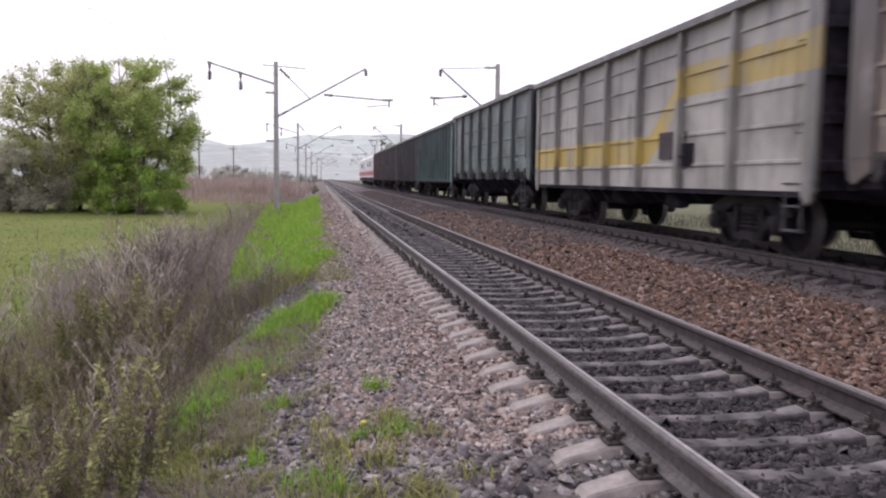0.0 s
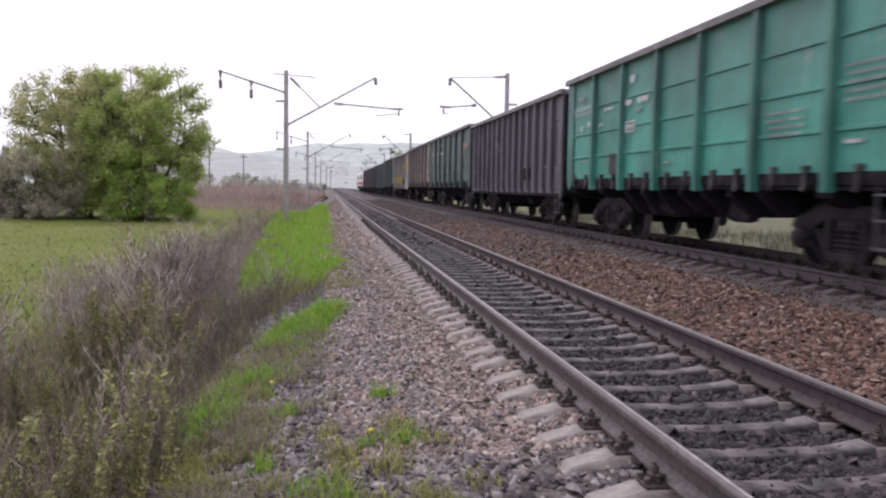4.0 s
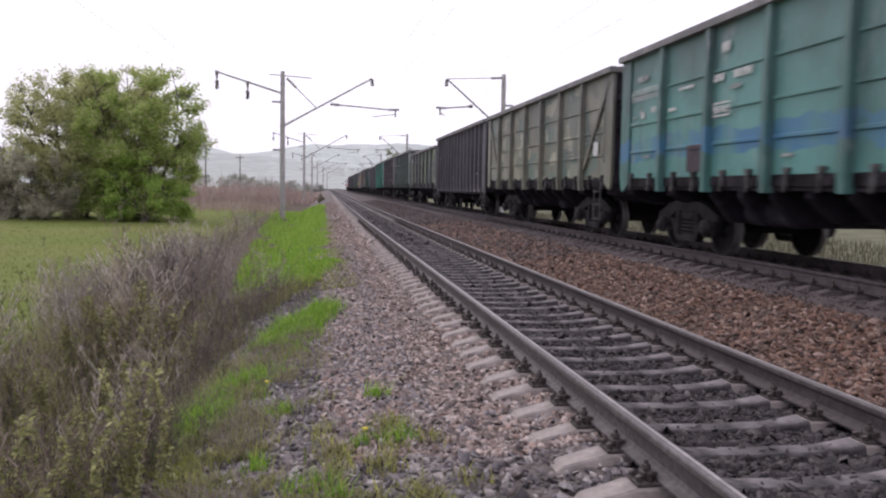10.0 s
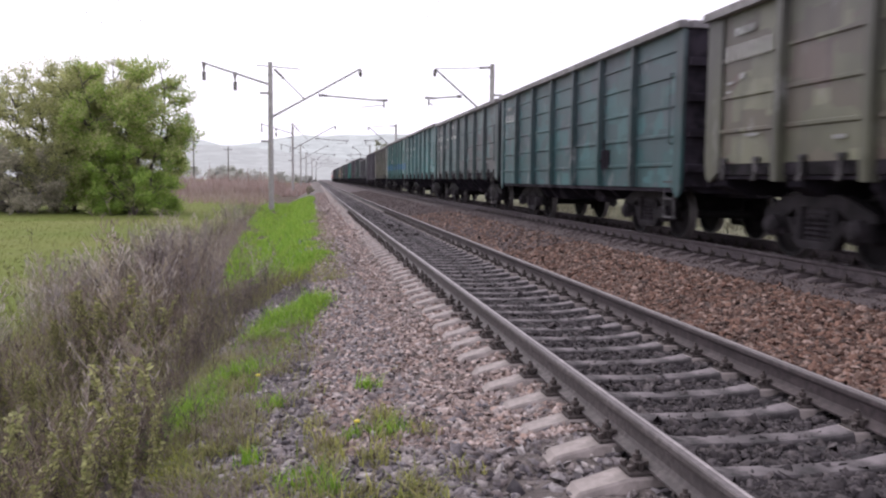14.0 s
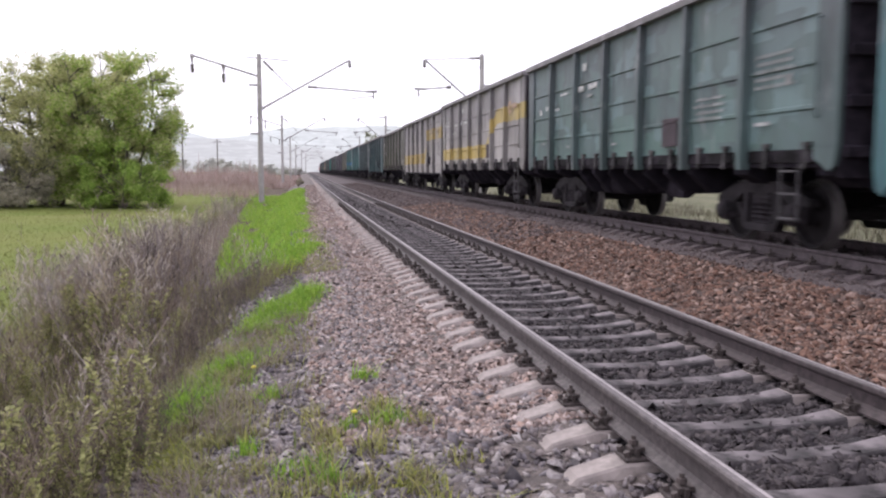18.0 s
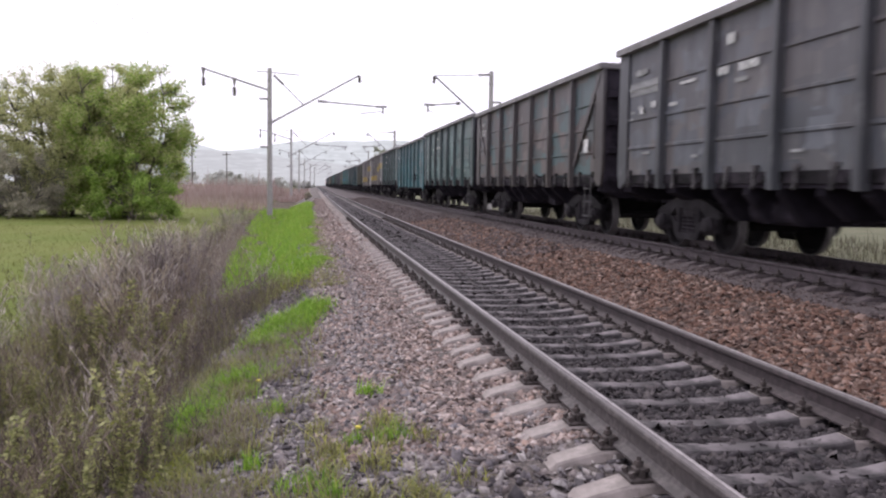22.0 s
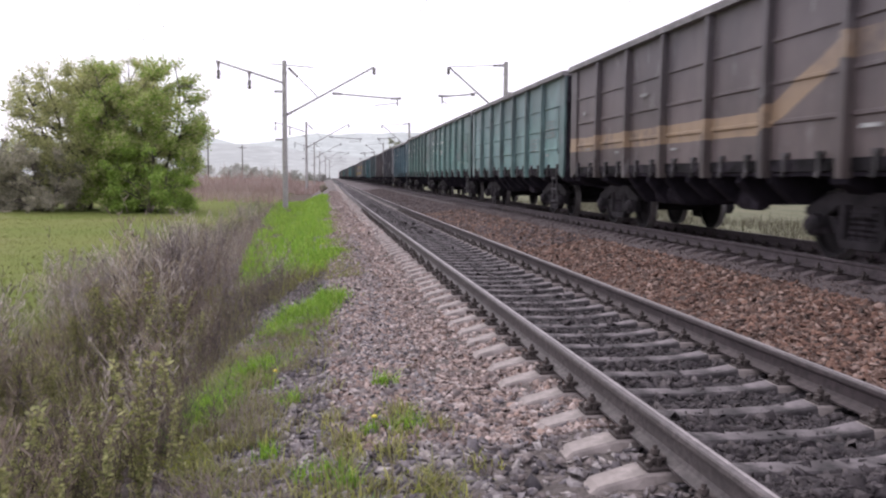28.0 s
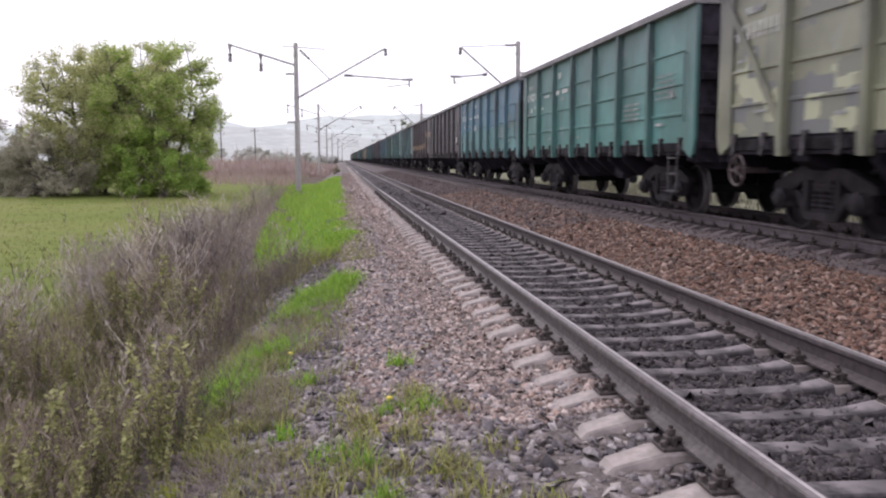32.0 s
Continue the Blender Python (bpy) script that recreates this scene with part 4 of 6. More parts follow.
weeds("dry_weeds", on_ground(edge - rng.uniform(0, 1, 620) ** 1.3 * 0.9, y), 0.14, 0, "low dark brown stalks at the ballast's edge", 6, (M_TWIG, None))

for wx, wy, wh in ((-4.9, 13.5, 1.0), (-5.6, 19, 1.2), (-4.4, 22, 1.3), (-3.2, 33, 1.5), (-6.5, 16, 0.9)):
    weeds("dead_stalk", [(wx, wy, ground_z(wx, wy), wh), (wx + 0.1, wy + 0.06, ground_z(wx, wy), wh * 0.8)], 1.0, 0, "dark dead stalk standing out of the meadow", int(wy * 10), (M_TWIG, None))

# grass growing up between the stalks
k = 20000
y = 5.0 + 12 * rng.uniform(0, 1, k) ** 0.9
x = weed_edge(y) - 0.05 - 3.6 * rng.uniform(0, 1, k)
tuft = np.array([noise.noise((a * 1.5, b * 1.1, 1.4)) for a, b in zip(x, y)])
keep = tuft > -0.25
blades("ditch_grass", on_ground(x[keep], y[keep], False), 0.30, 0.0045, M_SPARSE, "olive and brown grass growing between dry stalks", 0.7, fall=(np.clip(0.7 + tuft, 0.35, 1.4) * np.clip(y / 11, 0.45, 1))[keep])

# green verge: a strip by the cess, the bank further on, tufts in the stones
k = 20000
y = rng.uniform(6.0, 11.1, k)
x = np.interp(y, [5.2, 6, 7, 8, 9, 9.8, 11], [-1.08, -1.0, -0.82, -0.62, -0.40, -0.24, -0.05]) + rng.normal(0, 0.155, k)
lump = np.array([noise.noise((a * 2.2, b * 1.3, 0.4)) + 0.6 * noise.noise((a * 7, b * 5, 3.3)) for a, b in zip(x, y)])
keep = lump > -0.34
blades("verge_grass", on_ground(x[keep], y[keep]), 0.11, 0.005, M_GRASS, "bright green grass strip along the ballast", 1.1, fall=np.clip(0.7 + lump, 0.4, 1.5)[keep])
k = 40000
y = 13.6 + 62 * rng.uniform(0, 1, k) ** 1.6
x = weed_edge(y) - 0.3 + (0.95 - weed_edge(y)) * rng.uniform(0, 1, k) ** 0.8
rag = np.array([noise.noise((a * 1.7, b * 0.6, 3.4)) for a, b in zip(x, y)])
rim = 0.22 + 0.004 * y + 0.22 * np.array([noise.noise((0.3, b * 0.55, 8.1)) + 0.5 * noise.noise((0.3, b * 1.9, 2.1)) for b in y]) - x
keep = (rag > -0.38 + 1.3 * np.exp(-(y - 13.4) / 1.1)) & (rim + rng.normal(0, 0.10, k) > 0)
low = np.clip(0.3 + 1.3 * rim, 0.3, 1) * np.clip((y - 12.9) / 4.5, 0.35, 1) * (0.75 + 0.6 * np.clip(rag + 0.3, 0, 1))
blades("verge_grass", on_ground(x[keep], y[keep]), 0.17, 0.010, M_GRASS, "bright green grass bank along the ballast", 1.0, fall=low[keep])
y = rng.normal(14.6, 0.7, 900)
x = -0.35 + 0.05 * (y - 14) + rng.normal(0, 0.17, 900)
blades("verge_grass", on_ground(x, y), 0.06, 0.010, M_YELLOW, "yellow-green moss and grass at the bank's foot", 1.2)
k = 2600
y = 13.0 + 24 * rng.uniform(0, 1, k) ** 1.5
x = 0.2 + 0.004 * y + rng.normal(0.05, 0.2, k)
blades("verge_grass", on_ground(x, y), 0.07, 0.007, M_SPARSE, "thin dry grass where the bank meets the ballast", 1.4)
k = 20000
y = 2.4 + 7.0 * rng.uniform(0, 1, k)
x = np.where(rng.uniform(0, 1, k) < 0.86, weed_edge(y) + rng.normal(0.26, 0.26, k), rng.uniform(-1.0, 0.15, k))
keep = np.array([noise.noise((a * 2.6, b * 2.6, 9.4)) for a, b in zip(x, y)]) > -0.08
blades("verge_grass", on_ground(x[keep], y[keep]), 0.08, 0.0052, M_SPARSE, "sparse mixed green and yellowed grass in the stones", 1.3)
k = 20000
y = 2.6 + 8 * rng.uniform(0, 1, k)
x = weed_edge(y) + 0.42 + rng.normal(0, 0.22, k)
keep = np.array([noise.noise((a * 2.1, b * 1.5, 5.7)) for a, b in zip(x, y)]) > 0.0
blades("dead_grass", on_ground(x[keep], y[keep]), 0.065, 0.0042, M_STRAW, "flattened dead grey grass along the verge", 1.8)
for cx, cy, r in ((-0.98, 6.6, 0.16), (-0.9, 5.4, 0.13), (-0.75, 7.3, 0.1), (-1.0, 4.6, 0.12)):
    a, d = rng.uniform(0, 6.28, 380), r * rng.uniform(0, 1, 380) ** 0.6
    blades("grass_tuft", on_ground(cx + d * np.cos(a), cy + 1.6 * d * np.sin(a)), 0.06, 0.0045, M_YELLOW, "yellow-green tuft at the ditch's edge", 1.2)
# scrubby sprouts and dead leaves between the stones at the foot of the bank
spots = [(rng.uniform(-1.1, 0.95), 2.9 + 2.6 * rng.uniform(0, 1) ** 1.3) for _ in range(70)]
for mat, count, tall, label in ((M_SPROUT, 1500, 0.075, "yellow-green sprouts among the stones"), (M_SPARSE, 2200, 0.085, "thin mixed grass among the stones"), (M_TWIG, 900, 0.06, "dark dead stems lying among the stones")):
    pick = [spots[i] for i in rng.integers(0, 70, count)]
    x = np.array([a for a, b in pick]) + rng.normal(0, 0.055, count)
    y = np.array([b for a, b in pick]) + rng.normal(0, 0.075, count)
    blades("verge_sprouts", on_ground(x, y), tall, 0.006, mat, label, 1.3)
# rough ground beyond the train
k = 26000
y = 2 + 75 * rng.uniform(0, 1, k) ** 1.3
x = 11.3 + 14 * rng.uniform(0, 1, k) ** 1.4
keep = np.array([noise.noise((a * 0.6, b * 0.35, 4.4)) for a, b in zip(x, y)]) > -0.3
blades("rough_grass", on_ground(x[keep], y[keep], False), 0.34, 0.016, M_FAR_SIDE, "rough dull grass and weeds beyond the train", 0.7)

y = 12 + 85 * rng.uniform(0, 1, 40000) ** 1.4
x = -3.4 - rng.uniform(0, 1, 40000) ** 1.1 * (0.55 * y + 1)
blades("meadow_grass", on_ground(x, y, False), 0.05, 0.010, M_MEADOW, "yellow-green meadow grass", 0.9)
for tx, ty, tr in ((0.46, 6.18, 0.11), (0.52, 5.05, 0.14), (-0.02, 4.45, 0.16), (-0.27, 6.15, 0.12), (0.12, 4.2, 0.08), (0.27, 5.0, 0.06), (0.18, 3.7, 0.12), (-0.35, 5.0, 0.10)):
    k = int(900 * tr)
    a, r = rng.uniform(0, 6.28, k), tr * rng.uniform(0, 1, k) ** 0.6
    blades("grass_tuft", on_ground(tx + r * np.cos(a), ty + r * np.sin(a)), 0.085, 0.0045, M_GRASS, "small green grass tuft in the ballast", 1.1)
for fx, fy in ((-0.42, 6.9), (0.30, 5.02), (-0.02, 19.0), (-0.15, 17.2)):
    z = max(ground_z(fx, fy), bed_z(fx, fy))
    fl = thing("dandelion", "small yellow dandelion in the grass", "flower", pose(fx, fy, z), "dandelions")
    part("stem", Mesh().tube((0, 0, 0), (0.01, 0, 0.11), 0.0025, sides=5), M_GRASS, fl)
    part("flower_head", Mesh().lathe([(0, 0.001), (0.004, 0.02), (0.014, 0.018), (0.02, 0.001)], (0.01, 0, 0.11), "z", 10), M_FLOWER, fl)


# ---- trees ----
def tree(name, x, y, height, wide, clump_count, leaves, leaf, mats, label, seed, stems=5, base=0.0, loose=1.0, bark=None):
    """Leaning stems, limbs out to every leaf clump of a ragged dome, and small leaves in each clump."""
    local = random.Random(seed)
    z = ground_z(x, y)
    ob = thing(name, label, "bush" if "bush" in name else "tree", pose(x, y, z - 0.1), "trees and bushes on the meadow")
    m, nodes = Mesh(), []
    for i in range(stems):
        a = 6.283 * i / stems + local.uniform(-0.5, 0.5)
        p = Vector((math.cos(a) * 0.12 * wide, math.sin(a) * 0.12 * wide, 0))
        d = Vector((math.cos(a) * 0.33 * wide / height * 2, math.sin(a) * 0.33 * wide / height * 2, 1)).normalized()
        r = height * local.uniform(0.011, 0.017)
        for j in range(7):
            q = p + d * height * 0.115
            m.tube(p, q, r, r * 0.8, 7, caps=False)
            r *= 0.8
            nodes.append((q, r))
            p, d = q, (d + Vector((local.uniform(-0.2, 0.2), local.uniform(-0.2, 0.2), 0.05))).normalized()
    twigs, weight = [], []
    count = 0
    while count < clump_count:
        u, v, h = local.uniform(-1, 1), local.uniform(-1, 1), local.uniform(base, 1.0)
        rim = 1.0 if h < 0.55 else math.sqrt(max(0.0, 1 - ((h - 0.55) / 0.5) ** 2))
        rim *= 0.86 + 0.14 * min(1.0, h / 0.25)
        rr = math.hypot(u, v) / max(rim, 0.05)
        if rr > 1 or local.random() > 0.25 + 0.75 * rr ** 1.5:
            continue
        count += 1
        c = Vector((u * wide, v * wide, h * height * (0.90 + 0.07 * math.sin(5 * u + seed))))
        rad = local.uniform(0.45, 0.95) * wide * 0.19
        n, r = min(nodes, key=lambda k: (k[0] - c).length + (2.5 if k[0].z > c.z else 0))
        k = n.lerp(c, 0.55) + Vector((0, 0, 0.25))
        m.tube(n, k, min(r, 0.05), 0.026, 5, caps=False)
        m.tube(k, c, 0.026, 0.012, 4, caps=False)
        out = Vector((u, v, 0.55 + 0.6 * h)).normalized()
        full = local.uniform(0.25, 1.0)
        for _ in range(9):
            o = k.lerp(c, local.uniform(0.25, 1))
            d = (out + Vector((local.gauss(0, 0.75), local.gauss(0, 0.75), local.gauss(0, 0.6)))).normalized()
            e = o + d * rad * local.uniform(0.8, 2.1)
            m.tube(o, e, 0.012, 0.004, 3, caps=False)
            twigs.append((o[:], e[:]))
            weight.append(full * (e - o).length * (0.12 if local.random() < 0.2 else 1.0))
    part("trunk", m, bark or M_BARK, ob)
    t0, t1, p = np.array([a for a, _ in twigs]), np.array([b for _, b in twigs]), np.array(weight) / sum(weight)
    for i, mat in enumerate(mats):
        k = leaves // len(mats)
        pick = rng.choice(len(twigs), k, p=p)
        c = t0[pick] + (t1 - t0)[pick] * rng.uniform(0.2, 1.05, k)[:, None] + rng.normal(0, 0.055 * loose * wide ** 0.75, (k, 3))
        c[:, 2] = np.maximum(c[:, 2], 0.15)
        t = turns(k) * (leaf * rng.lognormal(0, 0.3, k))[:, None, None]
        quad = np.array([(-0.5, 0, 0), (0, -0.28, 0.05), (0.55, 0, 0), (0, 0.28, 0.05)])
        v = np.einsum("kij,nj->kni", t, quad) + c[:, None]
        f = np.array([(0, 1, 2), (0, 2, 3)])[None] + 4 * np.arange(k)[:, None, None]
        cr = new("crown", quick("crown", v.reshape(-1, 3), f.reshape(-1, 3), mat))
        cr.parent = ob
    return ob


tree("willow_tree", -11.5, 55, 10.3, 4.1, 190, 95000, 0.125, (M_LEAF, M_LEAF_OLIVE), "large spreading willow in fresh green leaf, several stems", 11, 6, 0.03)
tree("willow_tree", -15.7, 56.5, 10.1, 4.3, 230, 60000, 0.115, (M_LEAF_OLIVE,), "spreading willow with thin olive spring leaves, grey stems showing", 12, 7, 0.04)
tree("willow_tree", -13.6, 57, 10.6, 3.9, 190, 62000, 0.115, (M_LEAF_OLIVE,), "willow in fresh leaf between two larger crowns", 19, 5, 0.1)
tree("willow_bush", -10.3, 52, 4.4, 2.6, 60, 20000, 0.12, (M_LEAF,), "low bright green willow bush at a tree's foot", 13, 5)
tree("willow_bush", -16.8, 52.5, 4.0, 2.8, 60, 20000, 0.12, (M_LEAF_DULL,), "dull olive bush with bare stems at a tree's foot", 14, 6)
tree("bare_bush", -21.5, 56, 5.6, 2.8, 60, 6500, 0.13, (M_LEAF_DULL,), "grey half-leafless bush beside the willows", 15, 7)
tree("bare_bush", -19.2, 55, 3.6, 2.4, 60, 11000, 0.12, (M_LEAF_DULL,), "brown-grey undergrowth at the willows' foot", 25, 7)
tree("bare_bush", -23.6, 54.5, 4.2, 2.6, 60, 11000, 0.12, (M_LEAF_DULL,), "brown-grey scrub beside the willows", 26, 7)
tree("bare_bush", -25.8, 57, 6.2, 3.0, 60, 6500, 0.13, (M_LEAF_DULL,), "grey half-leafless bush at the meadow's edge", 16, 7)
tree("bare_tree", -30.0, 56, 9.0, 3.2, 60, 4500, 0.13, (M_LEAF_DULL,), "tall grey bare tree at the meadow's edge", 17, 5, 0.25)
tree("bare_bush", -35.0, 58, 6.5, 3.4, 60, 6500, 0.13, (M_LEAF_DULL,), "grey half-leafless bush at the meadow's edge", 18, 7)
# far crowns, and the far bushes' stems, wear the haze-lightened leaf colours
tree("far_tree", 25.0, 80, 13.4, 3.5, 90, 16000, 0.22, (M_LEAF_HAZE,), "tree beyond the train, coloured pale for haze", 21, 4, 0.2)
tree("far_tree", 20.4, 215, 12.6, 4.2, 60, 7000, 0.4, (M_LEAF_HAZE,), "tree beyond the train, coloured pale for haze", 22, 4, 0.15)
tree("far_bush", -17.8, 185, 5.2, 3.6, 50, 5000, 0.4, (M_LEAF_HAZE_GREY,), "bush far along the meadow, coloured pale for haze", 23, 3, bark=M_LEAF_HAZE_GREY)
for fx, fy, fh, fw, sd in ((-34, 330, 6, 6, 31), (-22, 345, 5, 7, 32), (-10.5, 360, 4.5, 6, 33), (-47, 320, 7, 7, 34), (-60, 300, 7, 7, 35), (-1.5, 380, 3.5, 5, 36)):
    tree("far_bush", fx, fy, fh, fw, 40, 3000, 0.6, (M_LEAF_HAZE_GREY,), "bush far along the meadow, coloured pale for haze", sd, 3, bark=M_LEAF_HAZE_GREY)
tree("dark_bush", 0.02, 92, 1.0, 0.55, 20, 1500, 0.09, (M_LEAF_DULL,), "small dark bush at the edge of the ballast", 24, 4)

# reddish dry reeds far behind the meadow
k = 9000
y = rng.uniform(95, 150, k)
x = -4.8 - rng.uniform(0, 1, k) * 17 + (y - 95) * 0.02
blades("dry_reeds", on_ground(x, y, False), 1.5, 0.06, M_REED, "reddish brown dry reeds along the far meadow edge", 0.35, "reeds")
k = 5200
y = rng.uniform(105, 330, k)
x = -0.8 - rng.uniform(0, 1, k) * (3.0 + 0.12 * (y - 100)) + bend(200)
blades("far_meadow_scrub", on_ground(x, y, False), 0.55, 0.10, M_REED, "low brown scrub along the far verge", 0.6, "scrub")
k = 2600
y = rng.uniform(70, 110, k)
blades("far_meadow_scrub", on_ground(-4 - rng.uniform(0, 1, k) * 14, y, False), 0.7, 0.03, M_REED, "low brown scrub at the meadow's end", 0.6, "scrub")


# ---- far hills ----
def hills(name, y, x0, x1, top, seed, col, label):
    m, n, l, b = shader(name)
    f = noisy(n, l, 0.02, 5)
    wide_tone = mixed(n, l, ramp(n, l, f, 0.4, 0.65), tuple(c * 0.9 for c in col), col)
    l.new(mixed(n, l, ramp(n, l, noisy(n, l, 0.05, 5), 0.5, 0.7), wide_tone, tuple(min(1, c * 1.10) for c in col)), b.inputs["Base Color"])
    b.inputs["Roughness"].default_value = 1.0
    b.inputs["Specular IOR Level"].default_value = 0.0
    xs, ts = np.linspace(x0, x1, 120), np.linspace(0, 1, 12)
    ys2 = [y + 500 * t for t in ts]

    def z(x, yy):
        t = (yy - y) / 500
        u = (x - x0) / (x1 - x0)
        return -2 + top * math.sin(math.pi * u) ** 0.7 * t * (0.75 + 0.5 * noise.noise((x * 0.004, seed, t))) + 5 * t * noise.noise((x * 0.02, seed, t * 4))
    return tagged(sheet(name, xs, ys2, z, m), label, "hills", kind="structure")


# both hill colours have the haze painted in: pale, little contrast
hills("backdrop_hills", 1300, -1100, 1500, 130, 2.0, (0.475, 0.505, 0.485), "hills with a town on the horizon, coloured pale for haze")
hills("backdrop_hills", 900, -900, 420, 62, 5.0, (0.41, 0.425, 0.41), "rise on the horizon, coloured pale for haze")

# blocks of the far town on the slopes, haze put into their pale colours
town = Mesh()
for i in range(90):
    bx, by = rng.uniform(-260, 120), rng.uniform(960, 1250)
    bz = -2 + 0.045 * (by - 900) * rng.uniform(0.4, 1.0)
    bw, bh = rng.uniform(4, 9), rng.uniform(3, 6)
    town.box(bx, bx + bw, by, by + 8, bz - 12, bz + bh)
    town.prism([(bx - 0.5, bz + bh), (bx + bw + 0.5, bz + bh), (bx + bw / 2, bz + bh + 1.6)], "y", by - 0.5, by + 8.5)
ft = new("backdrop_town", town.data("backdrop_town", pieces("haze_pale_town", [(0.38, 0.40, 0.39), (0.48, 0.50, 0.48), (0.62, 0.64, 0.62)])))
tagged(ft, "houses of a far town on the slopes, coloured pale for haze", "town", kind="stuff")

for px, py, ph in ((-20.0, 150, 8.3), (-15.5, 165, 7.4)):
    po = thing("wooden_pole", "thin dark wooden pole far behind the reeds", "utility pole", pose(px, py, ground_z(px, py) - 0.2), "wooden poles")
    part("pole", Mesh().tube((0, 0, 0), (0, 0, ph + 1.0), 0.13, 0.09, 8), M_BARK, po)
    part("crossarm", Mesh().box(-0.8, 0.8, -0.05, 0.05, ph + 0.4, ph + 0.52), M_BARK, po)


# ---- freight train ----
HALF, TOP = BODY / 2, 3.79
TOPS = {"hatch": 3.88, "flat": 3.79, "brace": 3.79, "ribbed": 3.79}
POSTS = {"hatch": (-4.55, -2.72, -0.90, 0.90, 2.72, 4.55), "flat": (-4.55, -2.72, -0.90, 0.90, 2.72, 4.55), "brace": (-4.62, -2.77, -0.92, 0.92, 2.77, 4.62),
         "ribbed": tuple(-5.745 + 0.885 * i for i in range(14))}
LOW = {"hatch": 1.36, "flat": 0.98, "brace": 1.40, "ribbed": 0.98}
CACHE = {}


def panel_mesh(kind, sx, y0, y1):
    """One wall sheet between posts, pressed with level ridges."""
    z0, m = LOW[kind], Mesh()
    if kind == "ribbed":
        ridges = []
    else:
        span = TOP - 0.12 - z0
        ridges = [z0 + span * q for q in ((0.15, 0.34, 0.53, 0.72, 0.88) if kind == "flat" else (0.22, 0.45, 0.70))]
    prof = [(1.485, z0)]
    for r in ridges:
        prof += [(1.485, r - 0.045), (1.515, r - 0.022), (1.515, r + 0.022), (1.485, r + 0.03)]
    prof += [(1.485, TOP - 0.1)]
    out = [(x, z) for x, z in prof] + [(1.47, TOP - 0.1), (1.47, z0)]
    if sx < 0:
        out = [(-x, z) for x, z in out][::-1]
    return m.prism(out, "y", y0, y1).data("wall_panel", M_UNDER)


def post_mesh(kind, sx, y):
    """A pressed hat-section post, with its foot drawn in on ribbed wagons."""
    m = Mesh()
    if kind == "ribbed":
        zs = ((0.98, 1.54, 0.05), (1.16, 1.59, 0.05), (1.75, 1.60, 0.046), (TOP - 0.1, 1.60, 0.044))
    else:
        b = {"hatch": 1.10, "flat": 0.98, "brace": 1.10}[kind]
        zs = ((b, 1.60, 0.08), (b + 0.3, 1.615, 0.08), (TOP - 0.9, 1.615, 0.066), (TOP - 0.1, 1.60, 0.062))
    p = []
    for z, x, w in zs:
        p += [(sx * 1.47, y - w * 1.05, z), (sx * x, y - w * 0.92, z), (sx * x, y + w * 0.92, z), (sx * 1.47, y + w * 1.05, z)]
    f = []
    for j in range(len(zs) - 1):
        for i in range(4):
            q = (i + 1) % 4
            f.append((j * 4 + i, j * 4 + q, j * 4 + 4 + q, j * 4 + 4 + i)[:: -sx])
    f += [(0, 1, 2, 3)[:: sx], tuple(range(len(p) - 4, len(p)))[:: -sx]]
    return m.add(p, f).data("wall_post", M_UNDER)


def corner_mesh(kind, sx, sy):
    m = Mesh()
    z0 = LOW[kind] - 0.22 if kind in ("hatch", "brace") else 0.86
    w = 0.14 if kind == "ribbed" else 0.30 if kind == "flat" else 0.46
    a, b = sorted((sy * HALF, sy * (HALF - w)))
    m.box(*sorted((sx * 1.46, sx * 1.535)), a, b, z0 + 0.25, TOP - 0.1, cut=0.012)
    tip = sy * (HALF - 0.16)
    m.prism([(sy * HALF, z0 + 0.26), (sy * (HALF - w), z0 + 0.26), (sy * (HALF - w), z0 + 0.1), (tip, z0 - 0.06), (sy * (HALF - 0.06), z0)], "x", *sorted((sx * 1.475, sx * 1.53)))
    return m.data("corner_post", M_UNDER)


def chord_mesh():
    m = Mesh()
    for sx in (-1, 1):
        m.box(*sorted((sx * 1.43, sx * 1.63)), -HALF - 0.03, HALF + 0.03, TOP - 0.13, TOP, cut=0.018)
    for sy in (-1, 1):
        m.box(-1.428, 1.428, *sorted((sy * (HALF - 0.09), sy * (HALF + 0.045))), TOP - 0.13, TOP - 0.004, cut=0.018)
    return m.data("top_chord", M_UNDER)


def end_mesh(sy):
    return Mesh().box(-1.46, 1.46, *sorted((sy * (HALF - 0.06), sy * (HALF - 0.03))), 1.0, TOP - 0.13).data("end_wall", M_UNDER)


def end_rib_mesh(sy, z):
    return Mesh().box(-1.44, 1.44, *sorted((sy * (HALF - 0.03), sy * (HALF + 0.05))), z, z + 0.14, cut=0.02).data("end_rib", M_UNDER)


def end_post_mesh(sy, x):
    return Mesh().box(x - 0.05, x + 0.05, *sorted((sy * (HALF - 0.028), sy * (HALF + 0.085))), 1.1, 3.3).data("end_post", M_UNDER)


def sill_mesh():
    return Mesh().box(-0.24, 0.24, -HALF + 0.1, HALF - 0.1, 0.80, 1.126).data("centre_sill", M_UNDER)


def floor_mesh():
    return Mesh().box(-1.46, 1.46, -HALF + 0.1, HALF - 0.1, 1.13, 1.18).data("floor", M_UNDER)


def bearer_mesh(y, w, z):
    return Mesh().prism([(-1.42, 1.03), (-1.05, z), (1.05, z), (1.42, 1.03), (1.42, 1.127), (-1.42, 1.127)], "y", y - w, y + w).data("cross_bearer", M_UNDER)


